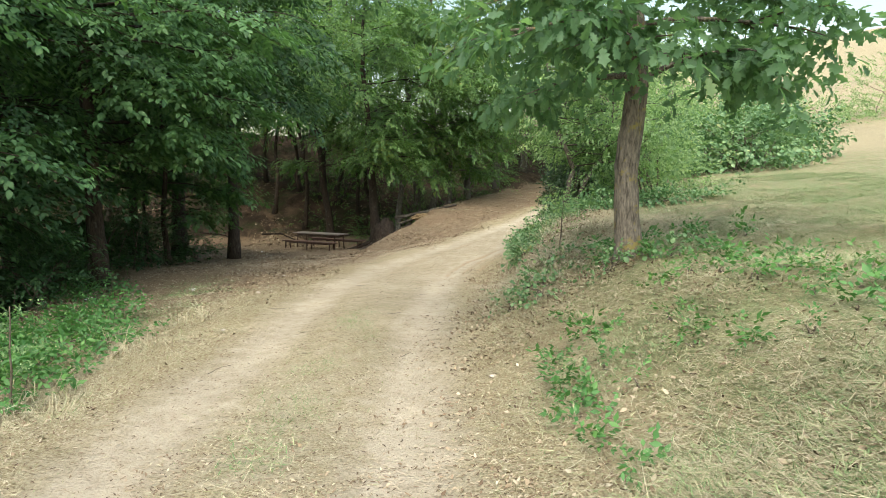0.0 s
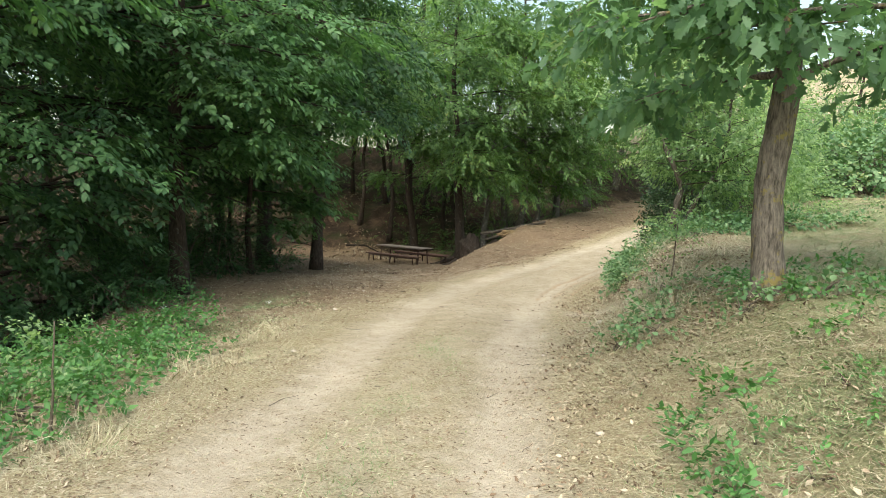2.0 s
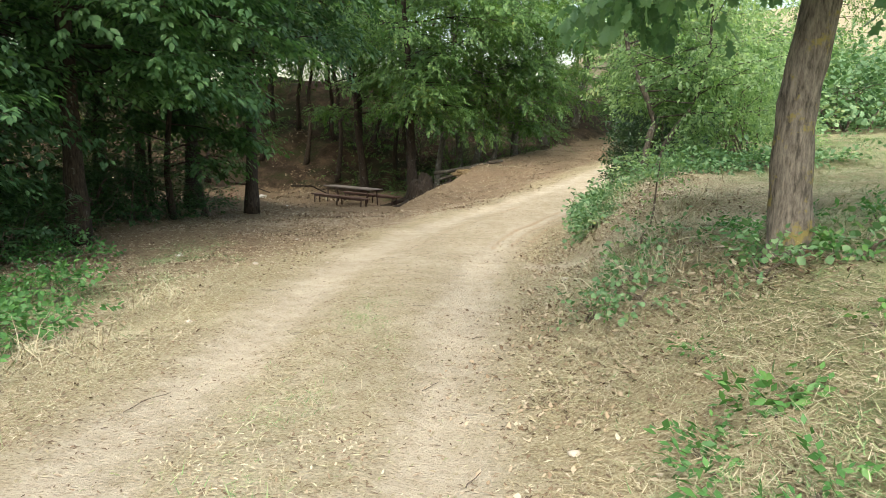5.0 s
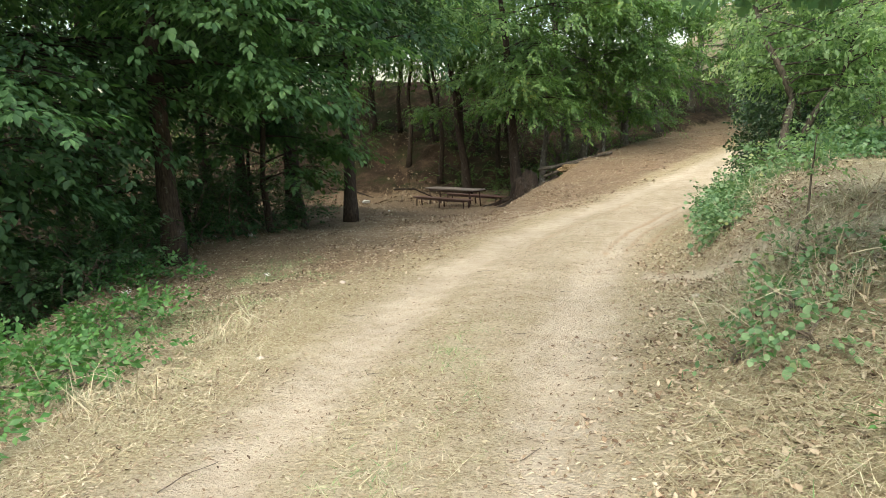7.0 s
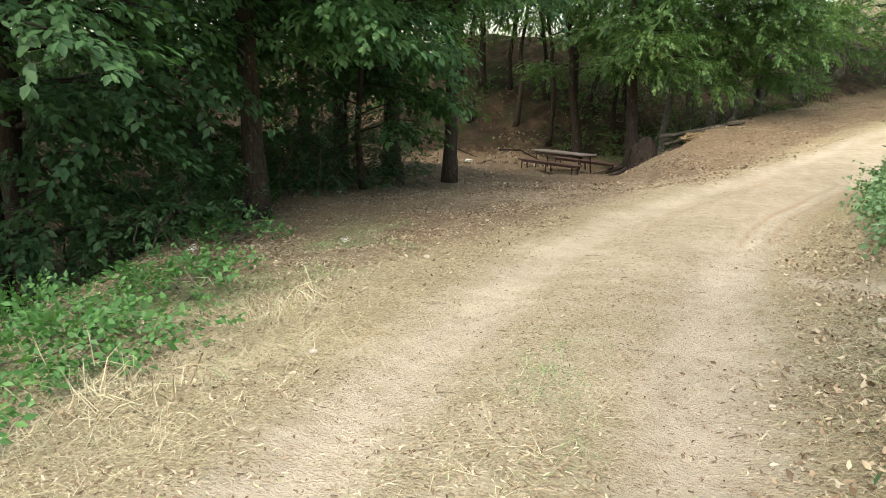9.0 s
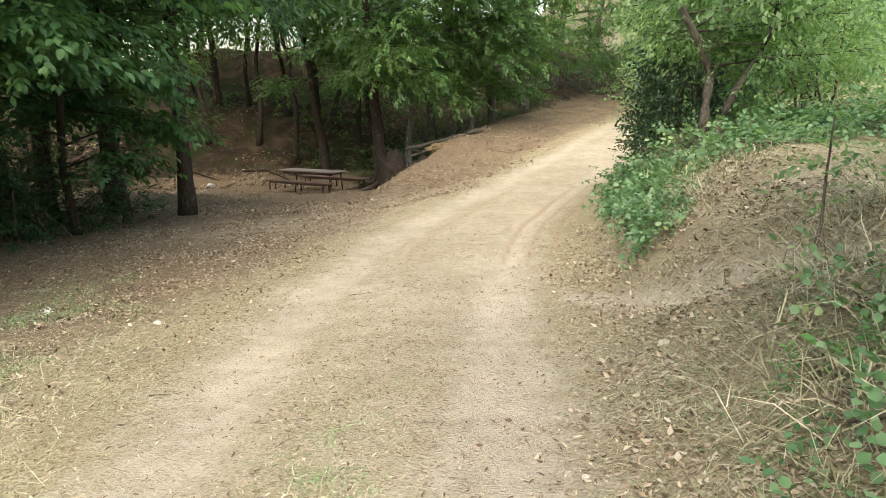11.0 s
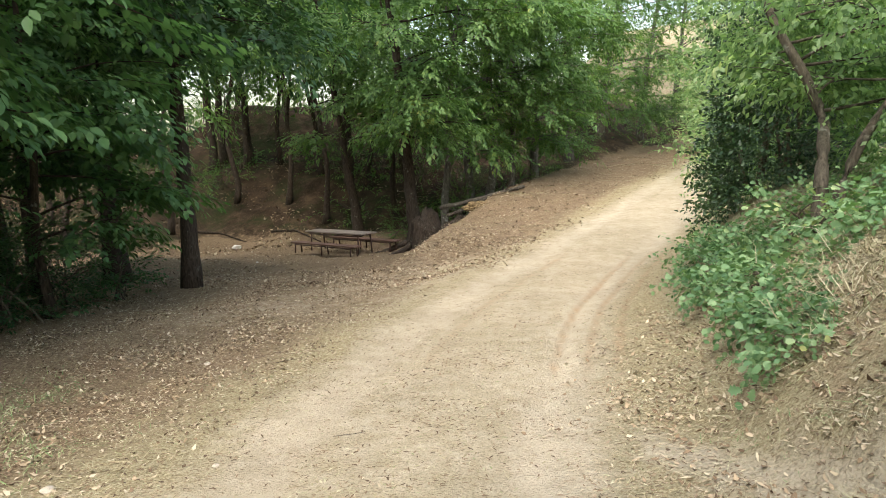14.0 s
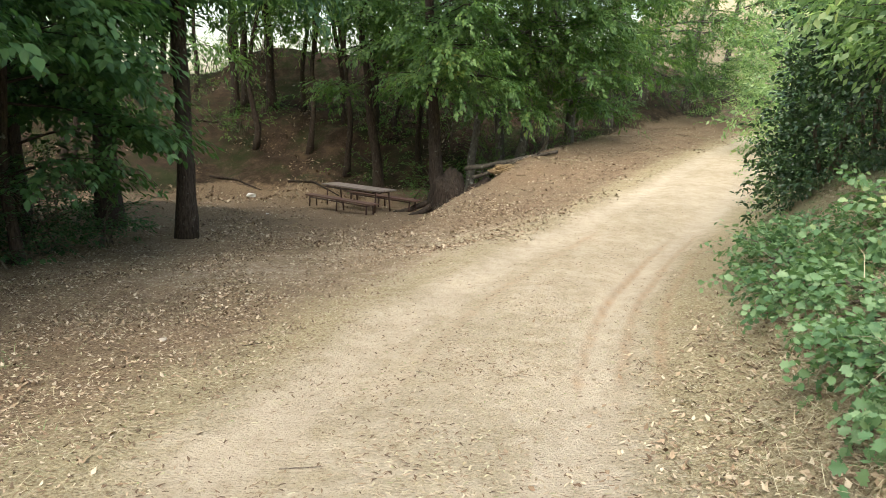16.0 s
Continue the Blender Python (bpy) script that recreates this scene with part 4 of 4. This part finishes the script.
cover("shoulder_leaves", "brown fallen leaves on the shoulder above the clearing", "leaves", M_LITTER, CURLED, 12000, (-4, 9, 17, 36),
      lambda x, y: smooth01((-lateral(x, y) - 0.9) / 0.6) * smooth01((x - ridge_x(y) + 1.2) / 0.5) * (0.4 + 0.6 * patch(x, y, 0.7, 27)), 0.052, 0.35, 0.003)
cover("bank_litter", "pale dry leaves and straw scraps on the earth bank", "litter", M_LITTER, CURLED + FLECK, 9000, (0.5, 4.0, 5.5, 13),
      lambda x, y: np.exp(-((lateral(x, y) - 2.3) / 0.8) ** 2) * (0.3 + 0.7 * patch(x, y, 0.5, 28)) * (1 - 0.7 * foot_path(x, y)), 0.045, 0.35, 0.004)
cover("strip_grass", "green tufts on the crown of the track between the ruts", "grass", M_GRASS, TURF, 320, (-1.4, 0.1, 3, 8.5),
      lambda x, y: np.exp(-(lateral(x, y) / 0.22) ** 2) * patch(x, y, 0.45, 19, 0.4, 0.6), 0.95)
cover("shoulder_straw", "dry straw and stubble on the shoulder above the clearing", "straw", M_STRAW, LYING, 5000, (-2.5, 8, 17.5, 34),
      lambda x, y: smooth01((-lateral(x, y) - 1.2) / 0.6) * smooth01((x - ridge_x(y) + 0.4) / 0.5) * (0.3 + 0.7 * patch(x, y, 0.7, 20)), 0.8)
cover("leaf_crumbs", "dark leaf crumbs and straw bits strewn on the track", "litter", M_LITTER, FLECK, 60000, (-6, 2.2, 1.6, 20),
      lambda x, y: (0.35 + 0.65 * patch(x, y, 0.45, 17)) * (1 - 0.75 * np.exp(-((np.abs(lateral(x, y)) - 0.8) / 0.35) ** 2)), 0.036, 0.1)
cover("straw_bits", "pale straw bits strewn on the track", "litter", M_STRAW, FLECK, 40000, (-6, 2.2, 1.6, 20),
      lambda x, y: (0.35 + 0.65 * patch(x, y, 0.45, 18)) * (1 - 0.7 * np.exp(-((np.abs(lateral(x, y)) - 0.8) / 0.35) ** 2)), 0.032, 0.1)


# ---- low plants ----
plants = np.random.default_rng(11)
for x, y, a, b, c in ((-3.6, 5.0, 0.7, 0.9, 380), (-3.8, 6.6, 0.7, 0.9, 360), (-4.4, 8.3, 0.5, 0.7, 200), (-4.3, 3.6, 0.9, 0.8, 380), (-5.6, 10.4, 0.5, 0.5, 110), (-3.3, 3.6, 0.5, 0.6, 200), (-4.7, 5.6, 0.6, 0.9, 260), (-4.9, 7.2, 0.5, 0.7, 160)):
    bush("nettle_patch", x, y, a, b, 0.21, "weed", int(c * 0.68), "bright green nettles and weeds along the verge", "weeds", "verge weeds", stems=10, ragged=0.5)
for i in range(75):
    y = plants.uniform(2.6, 7.6)
    x = road_x(y) + plants.uniform(1.8, 4.4)
    n = int(plants.integers(4, 12))
    bush("bank_weed", float(x), y, plants.uniform(0.04, 0.10), plants.uniform(0.04, 0.10), plants.uniform(0.04, 0.10), "weed", n, "small green leafy weed on the dry bank", "weed", "bank weeds", stems=3, size=plants.uniform(0.5, 0.85))
for x, y, a, c in ((1.80, 5.72, 0.13, 26), (1.35, 7.0, 0.3, 30), (1.25, 6.3, 0.22, 24), (2.35, 5.7, 0.16, 18), (1.55, 7.7, 0.22, 22), (0.95, 6.6, 0.16, 12)):
    bush("bank_weed", x, y, a, a, 0.18, "bramble", c, "leafy green seedling clump at the foot of the oak", "weed", "bank weeds", stems=5, size=0.48)


# ---- small things ----
def log(name, pts, r0, r1, mat, label, category="log", twigs=0):
    pts = np.array(pts, float)
    base = pts[0].copy()
    th = thing(name, base, label, category)
    n = 14
    u = np.linspace(0, len(pts) - 1, n)
    q = np.stack([np.interp(u, np.arange(len(pts)), pts[:, k]) for k in range(3)], -1) - base
    q[1:-1] += rng.normal(size=(n - 2, 3)) * r0 * 0.10
    p = Pile()
    p.tube(q, np.linspace(r0, r1, n), 8, 0.08)
    part("stem", p.data("stem", mat, True), th)
    for k in range(twigs):
        a = q[int(rng.integers(2, n - 1))]
        w = rng.normal(size=3)
        w[2] = abs(w[2]) * 0.4
        t = Pile()
        t.tube(curve_points(a, w / np.linalg.norm(w), rng.uniform(0.3, 0.7), 5), np.linspace(r1 * 0.6, 0.004, 5), 5)
        part("twig", t.data("twig", mat), th)
    return th


def on(x, y, up):
    return (x, y, gz(x, y) + up)


log("fallen_log", [(-2.1, 24.75, 0.34), (-1.2, 24.9, 0.50), (-0.4, 25.2, 0.68), (0.14, 25.5, 0.77)], 0.06, 0.04, M_HAWBARK, "weathered brown log lying along the bank edge", twigs=2)
log("fallen_branch", [(-1.9, 24.5, 0.16), (-1.3, 24.5, 0.34), (-0.7, 24.45, 0.62)], 0.05, 0.025, M_HAWBARK, "bare grey branch on the bank edge", "branch", 3)
for a, b in (((-2.75, 25.0), (-1.9, 23.6)), ((-2.9, 25.1), (-3.4, 23.9)), ((-2.6, 25.2), (-1.6, 24.9)), ((-3.1, 25.2), (-4.0, 24.8))):
    log("tree_root", [on(a[0], a[1], 0.25), on((a[0] + b[0]) / 2, (a[1] + b[1]) / 2, 0.05), on(b[0], b[1], -0.03)], 0.09, 0.03, M_BARK, "exposed dark root at the foot of the hornbeam", "root")
for i in range(9):
    x, y = slope.uniform(-16, -3), slope.uniform(29, 35)
    az = slope.uniform(-0.8, 0.8)
    log("fallen_branch", [on(x, y, 0.03), on(x + math.cos(az), y + math.sin(az), 0.05), on(x + 2 * math.cos(az), y + 2 * math.sin(az), 0.03)], 0.05, 0.02, M_BARK, "dead branch lying on the wooded slope", "branch", 2)


def stick(x, y, length, az, mat, label):
    th = thing("stick", on(x, y, 0.008), label, "stick", "sticks on the track")
    p = Pile()
    p.tube(curve_points((0, 0, 0), (math.cos(az), math.sin(az), 0.02), length, 6, 0, 0, 0.12), np.linspace(0.0035, 0.002, 6), 5)
    part("twig", p.data("twig", mat), th)


for x, y, l, a in ((-1.77, 5.25, 0.33, 1.2), (-0.15, 5.85, 0.16, 1.1), (-1.35, 6.95, 0.10, 0.2), (-1.1, 5.9, 0.14, 0.3), (-0.25, 9.6, 0.14, 0.1), (-0.5, 8.0, 0.2, -0.4), (0.1, 7.0, 0.16, 0.7), (-2.1, 8.4, 0.2, 0.2), (-1.3, 10.6, 0.22, 0.1), (-0.9, 12.0, 0.2, 0.3), (0.2, 4.6, 0.15, 1.0), (-2.3, 12.4, 0.3, 0.5)):
    stick(x, y, l, a, M_TWIG, "thin dry stick lying on the track")


def rock_data(seed, r):
    bm = bmesh.new()
    bmesh.ops.create_icosphere(bm, subdivisions=2, radius=r)
    for v in bm.verts:
        v.co *= 1 + 0.45 * noise.noise(v.co / r * 1.1 + Vector((seed, 0, 0)))
        v.co.z *= 0.55
    me = bpy.data.meshes.new("stone")
    bm.to_mesh(me)
    bm.free()
    me.materials.append(M_STONE)
    return me


for i, (x, y, r) in enumerate(((-2.7, 9.85, 0.035), (-2.35, 7.3, 0.03), (0.7, 4.9, 0.03), (0.95, 8.6, 0.04), (-1.9, 10.2, 0.02), (0.3, 7.4, 0.02), (1.2, 9.2, 0.04), (-3.0, 12.5, 0.03))):
    ob = new("stone", rock_data(i * 3.1, r))
    ob.matrix_world = Matrix.Translation(on(x, y, r * 0.2)) @ pose(0, 0, 0, 0, 0, i * 50)
    tagged(ob, "small pale stone lying on the ground", "stone", "loose stones")


def crumpled(name, x, y, r, label):
    bm = bmesh.new()
    bmesh.ops.create_icosphere(bm, subdivisions=2, radius=r)
    for v in bm.verts:
        v.co *= 1 + 0.7 * noise.noise(v.co / r * 2.2 + Vector((x, y, 0)))
        v.co.z *= 0.6
    me = bpy.data.meshes.new(name)
    bm.to_mesh(me)
    bm.free()
    me.materials.append(M_WHITE)
    ob = new(name, me)
    ob.matrix_world = Matrix.Translation(on(x, y, r * 0.4))
    tagged(ob, label, "litter")


crumpled("paper_litter", -9.2, 28.2, 0.14, "crumpled white paper at the back of the clearing")
crumpled("paper_scrap", -6.6, 23.2, 0.035, "scrap of white paper on the clearing floor")


def flower(x, y, h):
    """White umbel on a thin stalk."""
    th = thing("white_flower", on(x, y, -0.01), "white umbel flower on a thin green stalk", "flower", "white flowers")
    p = Pile()
    p.tube(curve_points((0, 0, 0), (0.05, 0.05, 1), h, 5), np.linspace(0.004, 0.002, 5), 5)
    part("stalk", p.data("stalk", M_WEED), th)
    a = rng.uniform(0, 6.283, 26)
    r = 0.05 * np.sqrt(rng.uniform(0, 1, 26))
    f = Pile()
    f.scatter(*ROUND, np.stack([r * np.cos(a) + 0.05 * h, r * np.sin(a) + 0.05 * h, h + 0.01 * rng.normal(size=26)], -1), turns(a, np.full(26, 0.1), np.zeros(26)), np.full(26, 0.022))
    part("umbel", f.data("umbel", M_WHITE), th)


for x, y, h in ((-5.85, 13.4, 0.16), (-3.9, 10.3, 0.10), (-6.3, 13.0, 0.2), (-4.9, 9.0, 0.2)):
    flower(x, y, h)


def sapling(x, y, h, kind, label, sprays):
    th = thing("sapling", on(x, y, -0.02), label, "sapling")
    p = Pile()
    pts = curve_points((0, 0, 0), (0.04, 0.0, 1), h, 8, 0, 0, 0.08)
    p.tube(pts, np.linspace(0.012, 0.004, 8), 6)
    part("stem", p.data("stem", M_TWIG, True), th)
    u = rng.uniform(0.35, 1.0, sprays)
    q = np.stack([np.interp(u, np.linspace(0, 1, 8), pts[:, k]) for k in range(3)], -1)
    c = put_sprays(kind, q, rng.uniform(0, 6.283, sprays), rng.normal(size=sprays) * 0.3 + 0.3, rng.uniform(0.4, 0.8, sprays))
    part("foliage", c.data("foliage", SPRAYS[kind][1]), th)


sapling(1.72, 8.45, 0.85, "shrub", "thin young sapling with sparse leaves on the bank", 26)
sapling(-2.95, 4.4, 0.85, "shrub", "tall weed stalk with pale leaves on the verge", 16)


def tussock(x, y, r, n):
    th = thing("dry_tussock", on(x, y, -0.02), "dry straw tussock matted on the earth bank", "grass", "dry tussocks")
    a, q = rng.uniform(0, 6.283, n), r * np.sqrt(rng.uniform(0, 1, n))
    px, py = q * np.cos(a), q * np.sin(a)
    pz = ground_z(px + x, py + y) - gz(x, y)
    p = Pile()
    for k, (v, f) in enumerate(STRAW):
        m = np.arange(n) % len(STRAW) == k
        p.scatter(v, f, np.stack([px, py, pz], -1)[m], turns(rng.uniform(0, 6.283, int(m.sum())), rng.normal(size=int(m.sum())) * 0.4, rng.normal(size=int(m.sum())) * 0.4), rng.uniform(1.2, 2.6, int(m.sum())))
    tagged(part("tuft", p.data("tuft", M_STRAW), th), kind="stuff")


for x, y, r, n in ((1.75, 8.1, 0.35, 110), (1.45, 7.5, 0.3, 80), (2.1, 8.6, 0.3, 80), (1.5, 6.8, 0.3, 70), (1.8, 10.6, 0.25, 50), (2.1, 11.0, 0.3, 60), (1.2, 7.0, 0.3, 60), (-2.9, 6.2, 0.35, 70), (-3.1, 8.0, 0.35, 70), (-2.8, 4.4, 0.35, 70)):
    tussock(x, y, r, n)


def clod(x, y, rx, ry, rz, mat, label, seed):
    bm = bmesh.new()
    bmesh.ops.create_icosphere(bm, subdivisions=4, radius=1)
    for v in bm.verts:
        v.co *= 1 + 0.35 * noise.noise(v.co * 1.4 + Vector((seed, 0, 0))) + 0.16 * noise.noise(v.co * 4.5 + Vector((0, seed, 0)))
        v.co = Vector((v.co.x * rx, v.co.y * ry, v.co.z * rz))
    me = bpy.data.meshes.new("earth_clod")
    bm.to_mesh(me)
    bm.free()
    me.materials.append(mat)
    ob = new("earth_clod", me)
    ob.matrix_world = Matrix.Translation(on(x, y, rz * 0.25))
    tagged(ob, label, "earth", "earth clods")


M_EARTH, _nt, _b = material("crumbly_earth", 0.95, 0.1)
_co = world_coord(_nt)
_f = noise_node(_nt, 22, 6, 0.75, _co)
_nt.links.new(ramp(_nt, _f, [(0.34, (0.06, 0.042, 0.026)), (0.5, (0.19, 0.135, 0.075)), (0.68, (0.34, 0.265, 0.15))]), _b.inputs["Base Color"])
bump(_nt, _b, _f, 1.0, 0.05)
clod(-2.5, 24.95, 0.50, 0.45, 0.85, M_BARK, "dark gnarled root plate of the hornbeam", 7.0)
clod(-1.65, 24.65, 0.50, 0.38, 0.68, M_BARK, "dark gnarled root plate under the fallen log", 3.0)
clod(-1.08, 23.85, 0.30, 0.25, 0.13, M_EARTH, "sandy yellow earth scarp under the log", 5.0)
